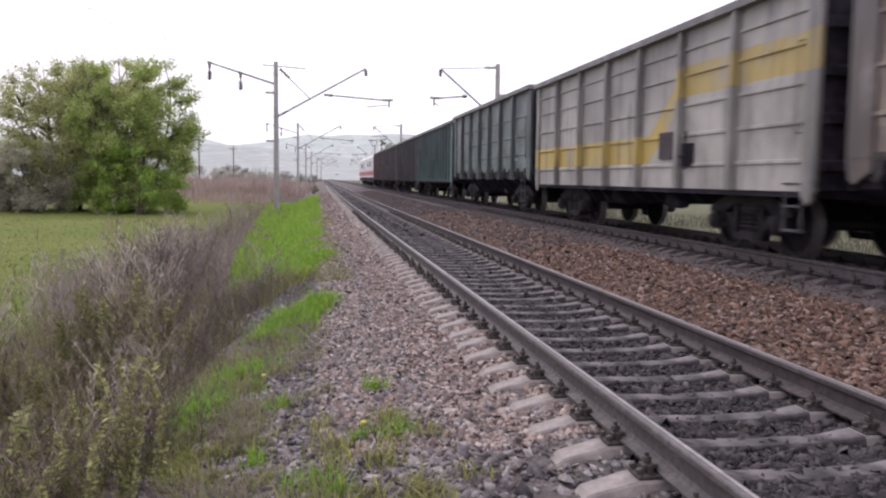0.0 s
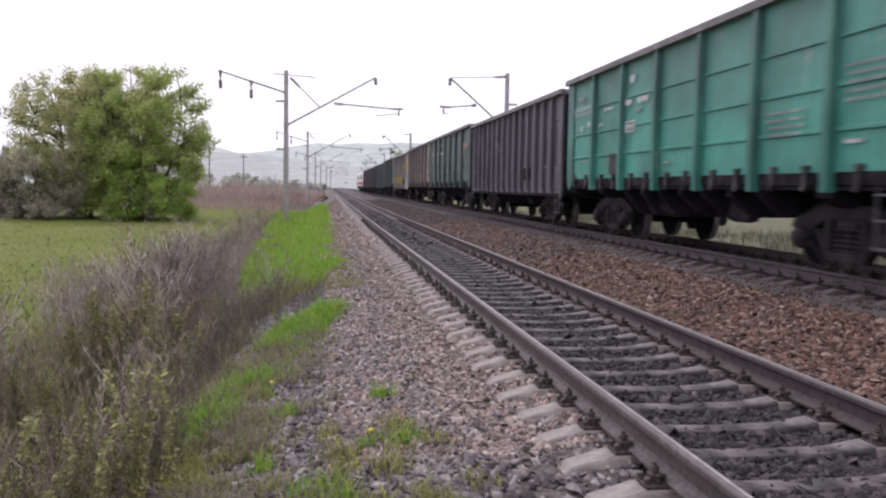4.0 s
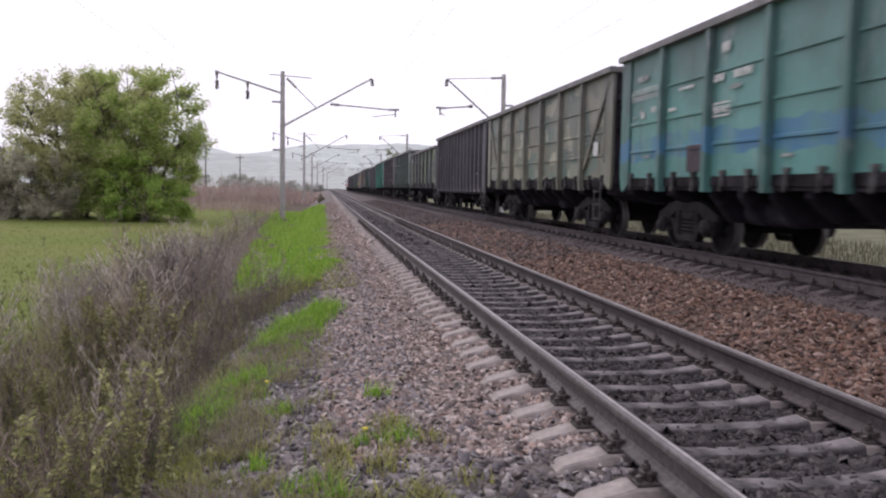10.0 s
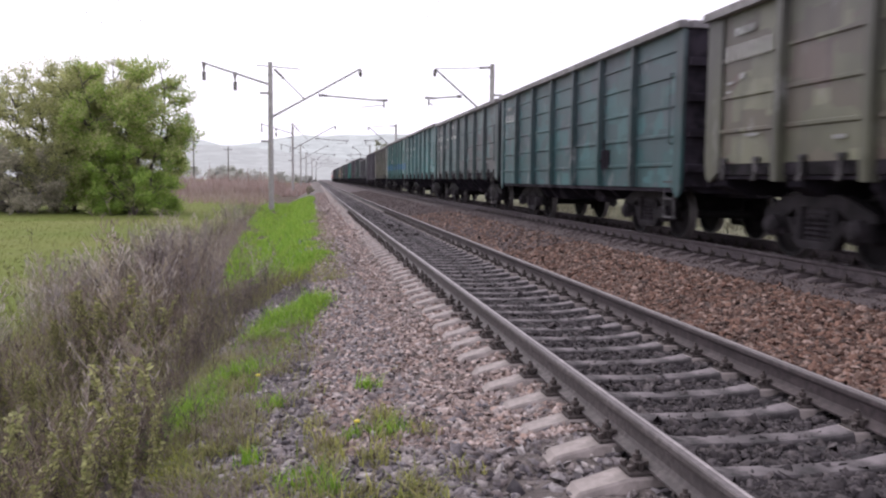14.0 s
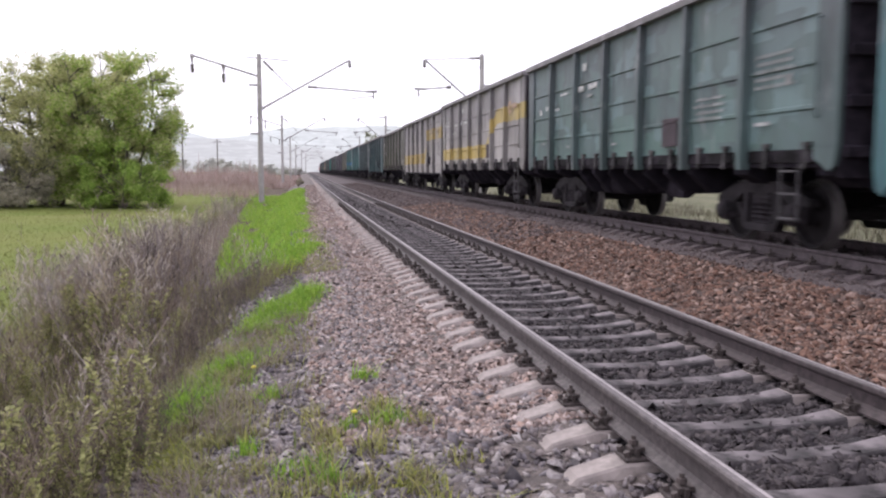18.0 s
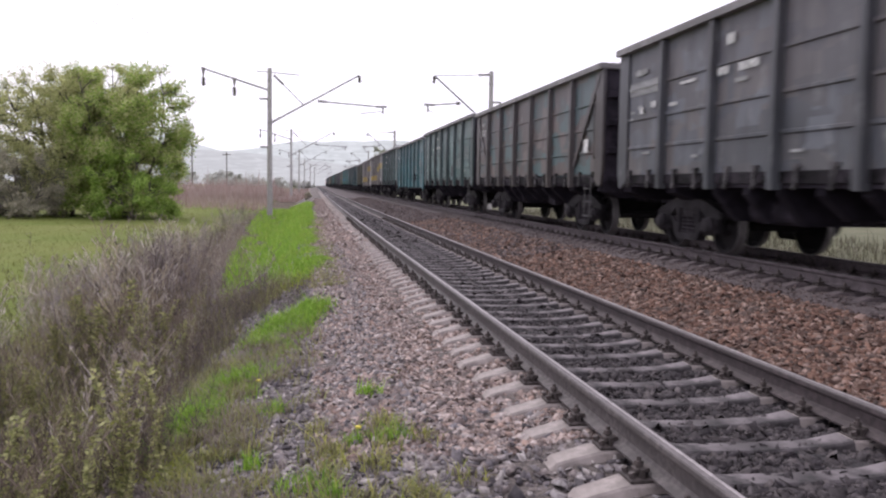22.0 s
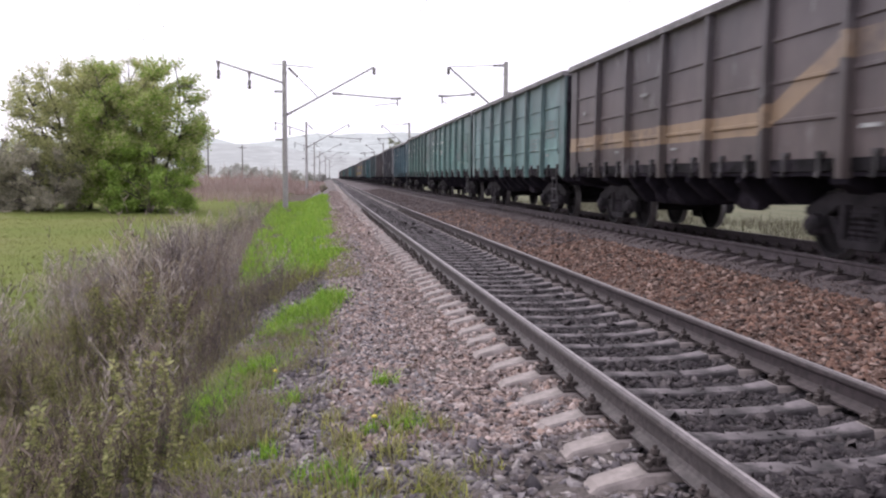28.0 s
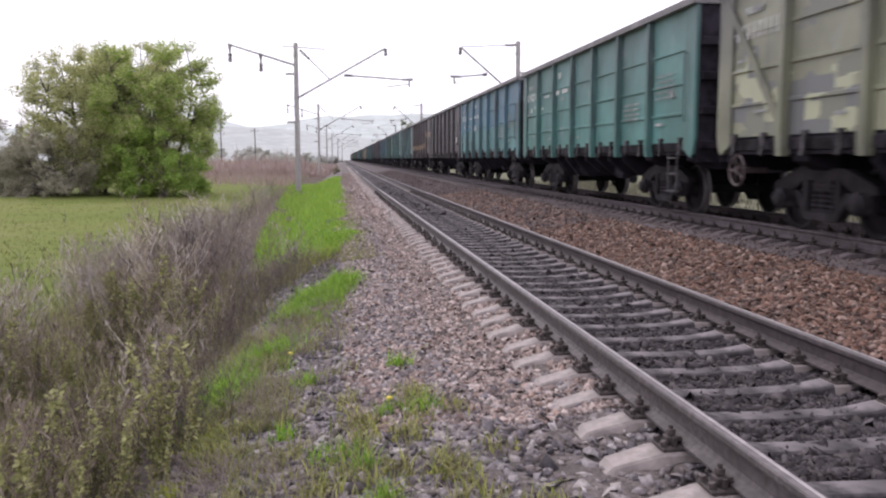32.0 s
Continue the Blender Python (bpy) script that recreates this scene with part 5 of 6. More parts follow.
def side_sill_mesh(sx):
    return Mesh().box(*sorted((sx * 1.36, sx * 1.465)), -HALF + 0.1, HALF - 0.1, 0.90, 1.12, cut=0.01).data("side_sill", M_UNDER)


def hatch_mesh(sx, y0, y1):
    m = Mesh()
    m.prism([(sx * 0.30, 1.07), (sx * 1.50, 1.19), (sx * 1.50, 1.35), (sx * 1.44, 1.36), (sx * 0.30, 1.12)][:: sx], "y", y0 + 0.09, y1 - 0.09)
    for q in (0.25, 0.75):
        y = y0 + (y1 - y0) * q
        m.box(*sorted((sx * 1.5, sx * 1.525)), y - 0.16, y + 0.16, 1.2, 1.3)
    return m.data("bottom_hatch", M_HATCH)


def lock_mesh(sx, y):
    """A hooked hatch lock hanging from the lower edge."""
    m = Mesh()
    m.prism([(y - 0.035, 1.42), (y + 0.045, 1.42), (y + 0.03, 1.22), (y + 0.075, 1.13), (y + 0.04, 1.10), (y - 0.02, 1.19)], "x", *sorted((sx * 1.505, sx * 1.545)))
    m.box(*sorted((sx * 1.485, sx * 1.55)), y - 0.06, y + 0.06, 1.39, 1.45)
    return m.data("hatch_lock", M_UNDER)


def brace_mesh(sx, sy):
    """The slanted stiffener across an end panel."""
    m = Mesh()
    a, b = Vector((sx * 1.51, sy * (HALF - 0.25), TOP - 0.25)), Vector((sx * 1.51, sy * 4.75, LOW["brace"] + 0.2))
    d = (b - a).normalized()
    w = Vector((0, -d.z, d.y)) * 0.06
    o = Vector((sx * 0.04, 0, 0))
    p = [a - w, a + w, b + w, b - w]
    q = [*(tuple(k - o) for k in p), *(tuple(k + o) for k in p)]
    return m.add(q, [(3, 2, 1, 0), (4, 5, 6, 7), (0, 1, 5, 4), (1, 2, 6, 5), (2, 3, 7, 6), (3, 0, 4, 7)]).data("diagonal_brace", M_UNDER)


def side_frame_mesh(sx):
    """A cast bogie side frame: top bar bowed down to both axle boxes, lower tie, two columns."""
    m, x0, x1 = Mesh(), *sorted((sx * 0.94, sx * 1.10))
    m.prism([(-1.22, 0.60), (-0.72, 0.60), (-0.45, 0.76), (0.45, 0.76), (0.72, 0.60), (1.22, 0.60), (1.2, 0.70), (0.78, 0.86), (0.5, 0.93), (-0.5, 0.93), (-0.78, 0.86), (-1.2, 0.70)], "x", x0, x1)
    m.prism([(-0.70, 0.60), (-0.38, 0.20), (0.38, 0.20), (0.70, 0.60), (0.56, 0.60), (0.33, 0.31), (-0.33, 0.31), (-0.56, 0.60)], "x", x0, x1)
    for y in (-0.38, 0.38):
        m.box(x0, x1, y - 0.06, y + 0.06, 0.28, 0.78)
    for y in (-0.925, 0.925):
        m.box(*sorted((sx * 0.93, sx * 1.12)), y - 0.17, y + 0.17, 0.36, 0.63, cut=0.03)
    return m.data("side_frame", M_STEEL_DARK)


def axle_box_mesh(sx, y):
    return Mesh().lathe([(0, 0.16), (sx * 0.10, 0.155), (sx * 0.12, 0.12), (sx * 0.15, 0.10), (sx * 0.155, 0.001)], (sx * 1.09, y, 0.475), "x", 16).data("axle_box", M_STEEL_DARK)


def spring_mesh(sx, y):
    coils = [(0.0, 0.001)] + [(0.035 * i, 0.058 if i % 2 else 0.082) for i in range(13)] + [(0.43, 0.001)]
    return Mesh().lathe(coils, (sx * 1.02, y, 0.32), "z", 10).data("spring", M_STEEL_DARK)


def bolster_mesh():
    m = Mesh()
    m.prism([(-1.08, 0.62), (-0.3, 0.50), (0.3, 0.50), (1.08, 0.62), (1.08, 0.80), (0.4, 0.86), (-0.4, 0.86), (-1.08, 0.80)], "y", -0.2, 0.2)
    m.tube((0, 0, 0.85), (0, 0, 0.92), 0.2, sides=14)
    for y in (-0.42, 0.42):
        m.box(-0.95, 0.95, y - 0.05, y + 0.05, 0.42, 0.50)
    return m.data("bogie", M_STEEL_DARK)


def wheel_mesh(sx):
    """A solid wheel: dished disc, worn rim, bright tread and flange."""
    m, c = Mesh(), sx * 0.79
    m.lathe([(sx * 0.10, 0.001), (sx * 0.10, 0.14), (sx * 0.02, 0.17), (sx * -0.02, 0.38), (sx * 0.06, 0.405), (sx * 0.065, 0.46)], (c, 0, 0), "x", 28)
    m.lathe([(sx * 0.065, 0.46), (sx * 0.05, 0.470), (sx * -0.035, 0.478), (sx * -0.045, 0.503), (sx * -0.068, 0.503), (sx * -0.07, 0.47)], (c, 0, 0), "x", 28, 1)
    m.lathe([(sx * -0.07, 0.47), (sx * -0.07, 0.40), (sx * -0.03, 0.38), (sx * -0.05, 0.17), (sx * -0.08, 0.14), (sx * -0.08, 0.001)], (c, 0, 0), "x", 28)
    return m.data("wheel", M_WHEEL, M_TREAD)


def coupler_mesh(sy):
    m = Mesh()
    m.box(-0.09, 0.09, *sorted((sy * (HALF - 0.3), sy * (HALF + 0.24))), 0.92, 1.08)
    m.prism([(-0.22, sy * (HALF + 0.22)), (0.2, sy * (HALF + 0.22)), (0.24, sy * (HALF + 0.40)), (0.05, sy * (HALF + 0.33)), (-0.1, sy * (HALF + 0.36)), (-0.25, sy * (HALF + 0.40))][:: sy], "z", 0.84, 1.16)
    return m.data("coupler", M_STEEL_DARK)


def ladder_mesh(sx, sy, back):
    m, y = Mesh(), sy * (HALF - back)
    for dy in (-0.2, 0.2):
        m.tube((sx * 1.46, y + dy, 0.42), (sx * 1.46, y + dy, 1.45), 0.02, sides=6)
    for z in (0.45, 0.78, 1.08):
        m.box(*sorted((sx * 1.40, sx * 1.50)), y - 0.2, y + 0.2, z - 0.015, z + 0.015)
    return m.data("step_ladder", M_UNDER)


def grip_mesh(sx, sy):
    m, y = Mesh(), sy * (HALF - 0.38)
    m.tube((sx * 1.58, y, 1.75), (sx * 1.58, y, 2.95), 0.014, sides=6)
    for z in (1.75, 2.95):
        m.tube((sx * 1.5, y, z), (sx * 1.58, y, z), 0.014, sides=6)
    return m.data("grab_rail", M_UNDER)


def gear_mesh(which):
    m = Mesh()
    if which == "air_reservoir":
        m.lathe([(-0.75, 0.02), (-0.72, 0.15), (-0.62, 0.2), (0.62, 0.2), (0.72, 0.15), (0.75, 0.02)], (-0.85, 1.7, 0.78), "y", 16)
        for y in (1.3, 2.1):
            m.box(-0.9, -0.8, y - 0.03, y + 0.03, 0.9, 1.14)
    elif which == "brake_cylinder":
        m.lathe([(-0.3, 0.02), (-0.3, 0.2), (0.2, 0.2), (0.35, 0.08), (0.55, 0.03), (0.56, 0.001)], (-0.8, -1.1, 0.78), "y", 16)
        m.box(-1.0, -0.6, -1.2, -0.8, 0.95, 1.14)
        m.box(-1.05, -0.85, -1.75, -1.45, 0.62, 0.95, cut=0.02)
    elif which == "brake_rigging":
        m.tube((-0.45, -3.2, 0.74), (-0.45, 3.2, 0.74), 0.025, sides=6)
        m.tube((-0.7, -0.6, 0.72), (-0.3, 3.0, 0.66), 0.02, sides=6)
        m.box(-0.9, 0.6, -0.03, 0.03, 0.66, 0.74)
    elif which == "hand_wheel":
        c = Vector((-1.47, HALF - 0.62, 0.88))
        for i in range(20):
            a, b = 2 * math.pi * i / 20, 2 * math.pi * (i + 1) / 20
            m.tube(c + Vector((0, math.cos(a), math.sin(a))) * 0.24, c + Vector((0, math.cos(b), math.sin(b))) * 0.24, 0.022, sides=6, caps=False)
        for i in range(5):
            a = 2 * math.pi * i / 5
            m.tube(c, c + Vector((0, math.cos(a), math.sin(a))) * 0.24, 0.017, sides=5)
        m.tube(c - Vector((0.03, 0, 0)), c + Vector((0.5, 0, 0)), 0.05, sides=8)
    elif which == "latch_plate":
        m.box(-1.535, -1.48, -3.2, -2.45, 1.35, 1.75, cut=0.015)
        m.tube((-1.57, -3.05, 1.3), (-1.57, -3.05, 1.95), 0.02, sides=6)
        m.tube((-1.57, -3.15, 1.55), (-1.57, -2.5, 1.5), 0.018, sides=6)
    elif which == "dark_board":
        m.box(-1.532, -1.484, 2.92, 3.50, 1.44, 1.90, cut=0.01)
        m.box(-1.545, -1.53, 2.98, 3.44, 1.82, 1.85)
    elif which == "low_board":
        m.box(-1.532, -1.484, -2.42, -1.85, 1.50, 1.98, cut=0.01)
        m.box(-1.545, -1.53, -2.36, -1.91, 1.90, 1.93)
    return m.data(which, M_UNDER)


def marks_mesh(which):
    """Stencilled marks on the track side as flat bars just proud of the sheet: a number row, text rows, an emblem."""
    m, x0, x1 = Mesh(), -1.5235, -1.519
    if which.startswith("number_stencil"):
        i = int(which[14:])
        if i < 8:
            a = 6.08 - 0.165 * i
            m.box(x0, x1, a - 0.045, a, 2.88, 3.12)
        elif i < 12:
            m.box(x0, x1, 5.85 - 0.14 * (i - 8) - 0.10, 5.85 - 0.14 * (i - 8), 3.25, 3.36)
        else:
            m.box(x0, x1, 5.85 + 0.07 * (i - 12), 6.05, 2.55 - 0.13 * (i - 12), 2.585 - 0.13 * (i - 12))
        return m.data("number_stencil", M_WHITE if i < 8 else M_FAINT)
    if which.startswith("small_marks"):
        y, z, w, h = ((5.3, 1.75, 0.35, 0.04), (3.3, 1.62, 0.22, 0.05), (1.9, 2.7, 0.32, 0.06), (0.4, 1.6, 0.3, 0.04), (-5.0, 1.7, 0.4, 0.05), (-5.6, 2.2, 0.12, 0.14), (5.6, 2.6, 0.14, 0.08))[int(which[11:])]
        return m.box(x0, x1, y - w / 2, y + w / 2, z, z + h).data("stencil_mark", M_FAINT)
    if which == "text_stencil":
        local = random.Random(4)
        for top_y, low_y, z, rows in ((-4.75, -5.75, 2.62, 5), (-2.95, -3.95, 2.18, 4)):
            for r in range(rows):
                y = top_y - local.uniform(0, 0.15)
                while y > low_y + local.uniform(0, 0.1):
                    d = local.uniform(0.025, 0.07)
                    m.box(x0, x1, y - d, y, z - 0.105 * r, z - 0.105 * r + 0.045)
                    y -= d + 0.045
    elif which == "emblem":
        m.lathe([(0.0, 0.1), (0.0, 0.2), (0.0045, 0.2), (0.0045, 0.1)], (x0, -5.0, 2.98), "x", 24)
        return m.data(which, M_ORANGE)
    elif which.startswith("print_bar"):
        i = int(which[9:])
        return m.box(x0, x1, -5.42 - 0.17 * i, -5.29 - 0.17 * i, 2.93, 3.08).data("print_bar", M_ORANGE)
    elif which == "framed_mark":
        for y0, y1, z0, z1 in ((2.05, 2.60, 2.50, 2.53), (2.05, 2.60, 2.30, 2.33), (2.05, 2.08, 2.33, 2.50), (2.57, 2.60, 2.33, 2.50)):
            m.box(x0, x1, y0, y1, z0, z1)
        for i in range(5):
            m.box(x0, x1, 2.13 + 0.085 * i, 2.18 + 0.085 * i, 2.36, 2.47)
    elif which == "upper_text":
        for y, z, k, w, h in ((1.95, 2.86, 5, 0.075, 0.12), (2.6, 2.86, 3, 0.08, 0.12), (3.9, 2.88, 4, 0.1, 0.05), (4.3, 2.55, 3, 0.07, 0.06), (2.35, 3.3, 2, 0.09, 0.16), (5.6, 2.52, 2, 0.06, 0.12), (5.1, 2.6, 2, 0.08, 0.11)):
            for i in range(k):
                m.box(x0, x1, y - i * w * 1.5 - w, y - i * w * 1.5, z, z + h)
    elif which == "plate":
        m.box(x0 - 0.01, x1, -5.75, -5.45, 1.9, 2.2)
    return m.data(which, M_FAINT if which == "text_stencil" else M_WHITE)


def cached(key, make):
    if key not in CACHE:
        CACHE[key] = make()
    return CACHE[key]


SETS = []


def bogie(w, y, z=0.0):
    b = part("bogie", cached("bolster", bolster_mesh), None, w, "cast steel two-axle bogie")
    b.matrix_basis = pose(0, y, 0)
    for sx in (-1, 1):
        part("side_frame", cached(("sf", sx), lambda: side_frame_mesh(sx)), None, b)
        for a in (-0.2, 0.0, 0.2):
            part("spring", cached(("sp", sx, a), lambda: spring_mesh(sx, a)), None, b)
        for a in (-0.925, 0.925):
            part("axle_box", cached(("ab", sx, a), lambda: axle_box_mesh(sx, a)), None, b)
    for a in (-0.925, 0.925):
        s = part("wheelset", cached("ws", lambda: Mesh().tube((-1.05, 0, 0), (1.05, 0, 0), 0.08, sides=12).data("wheelset", M_WHEEL)), None, w, "worn axle with two solid wheels")
        s.matrix_basis = pose(0, y + a, 0.475)
        for sx in (-1, 1):
            part("wheel", cached(("wh", sx), lambda: wheel_mesh(sx)), None, s)
        SETS.append((w, s, y + a))


def gondola(kind, mat, trim, marks, label, top):
    """An open freight wagon with all its parts; origin on the rail tops at mid-length."""
    global TOP
    TOP = top
    w = thing("gondola_wagon", label, "freight wagon", None, "wagons of the freight train")
    posts = POSTS[kind]
    cuts = [-HALF + 0.02, *posts, HALF - 0.02]
    for sx in (-1, 1):
        for i in range(len(cuts) - 1):
            part("wall_panel", cached((TOP, kind, "p", sx, i), lambda: panel_mesh(kind, sx, cuts[i], cuts[i + 1])), mat, w)
        for y in posts:
            part("wall_post", cached((TOP, kind, "s", sx, y), lambda: post_mesh(kind, sx, y)), trim, w)
        for sy in (-1, 1):
            part("corner_post", cached((TOP, kind, "c", sx, sy), lambda: corner_mesh(kind, sx, sy)), trim, w)
            if kind == "brace":
                part("diagonal_brace", cached((TOP, kind, "d", sx, sy), lambda: brace_mesh(sx, sy)), trim, w)
        if kind in ("hatch", "brace"):
            for i in range(len(cuts) - 1):
                a, b = cuts[i], cuts[i + 1]
                part("bottom_hatch", cached((kind, "h", sx, i), lambda: hatch_mesh(sx, a, b)), None, w, "sooty bottom hatch")
                for q in (0.28, 0.72):
                    part("hatch_lock", cached((kind, "l", sx, i, q), lambda: lock_mesh(sx, a + (b - a) * q)), M_LOCK if sx < 0 else None, w)
    part("top_chord", cached((TOP, "chord"), chord_mesh), M_CHORD, w, "worn grey top edge")
    for sy in (-1, 1):
        wall = part("end_wall", cached((TOP, "e", sy), lambda: end_mesh(sy)), None, w, "dark ribbed end wall")
        for z in (1.25, 1.85, 2.45, 3.05):
            part("end_rib", cached(("er", sy, z), lambda: end_rib_mesh(sy, z)), None, wall)
        for x in (-0.55, 0.55):
            part("end_post", cached(("ep", sy, x), lambda: end_post_mesh(sy, x)), None, wall)
        part("coupler", cached(("k", sy), lambda: coupler_mesh(sy)), None, w)
        bogie(w, sy * 4.325)
    part("centre_sill", cached("sill", sill_mesh), None, w)
    part("floor", cached("floor", floor_mesh), None, w)
    for y in (-6.35, -4.325, -2.72, -1.8, -0.9, 0.0, 0.9, 1.8, 2.72, 4.325, 6.35):
        part("cross_bearer", cached(("cb", y), lambda: bearer_mesh(y, 0.2 if abs(y) > 4 else 0.09, 0.88 if abs(y) > 4 else 0.60 if y > 0.5 else 0.72)), M_BEARER, w)
    if kind in ("flat", "ribbed"):
        for sx in (-1, 1):
            part("side_sill", cached(("ss", sx), lambda: side_sill_mesh(sx)), None, w)
    back = 0.55 if kind in ("flat", "ribbed") else 1.05
    part("step_ladder", cached(("lad", back), lambda: ladder_mesh(-1, -1, back)), M_LADDER, w)
    part("step_ladder", cached(("lad2", back), lambda: ladder_mesh(1, 1, back)), None, w)
    part("grab_rail", cached("grip", lambda: grip_mesh(-1, -1)), trim, w)
    for g in ("air_reservoir", "brake_cylinder", "brake_rigging"):
        part(g, cached(g, lambda: gear_mesh(g)), None, w)
    for k in marks:
        if k in ("hand_wheel", "latch_plate", "dark_board", "low_board"):
            part("dark_board" if k == "low_board" else k, cached(k, lambda: gear_mesh(k)), M_RED if k == "hand_wheel" else M_BOARD if "board" in k else None, w)
        elif k in ("number_stencil", "small_marks"):
            for i in range(14 if k == "number_stencil" else 7):
                part("number_stencil" if k == "number_stencil" else "stencil_mark", cached((k, i), lambda: marks_mesh(k + str(i))), None, w, "faded white stencilled mark")
        else:
            for i in range(3 if k == "emblem" else 0):
                part("print_bar", cached(("print_bar", i), lambda: marks_mesh("print_bar" + str(i))), None, w)
            tagged(part(k, cached(k, lambda: marks_mesh(k)), None, w, "faded white paint marks"), kind="stuff" if k in ("text_stencil", "upper_text") else "")
    return w


M_RED = plain("grimy_red_brake_wheel", (0.085, 0.062, 0.062), 0.6)
N, T, E, S, P, B, H, L = "number_stencil", "text_stencil", "emblem", "small_marks", "plate", "dark_board", "hand_wheel", "latch_plate"
K, F, U = "low_board", "framed_mark", "upper_text"
YEL = (1.72, 2.84, -1.3, -2.8, 0.52, (0.46, 0.34, 0.10), 0.44)
YEL2 = (1.78, 2.84, -1.6, -3.2, 0.46, (0.48, 0.36, 0.10), 0.38)
BLUE_LOW = (2.2, 2.2, 0.0, 1.0, 0.42, (0.05, 0.17, 0.30), 0.50)
BLUE_HIGH = (3.35, 3.35, 0.0, 1.0, 1.5, (0.08, 0.19, 0.27), 0.50)
OCH = (1.93, 2.75, -2.6, -4.4, 0.34, (0.31, 0.22, 0.14), 0.46)
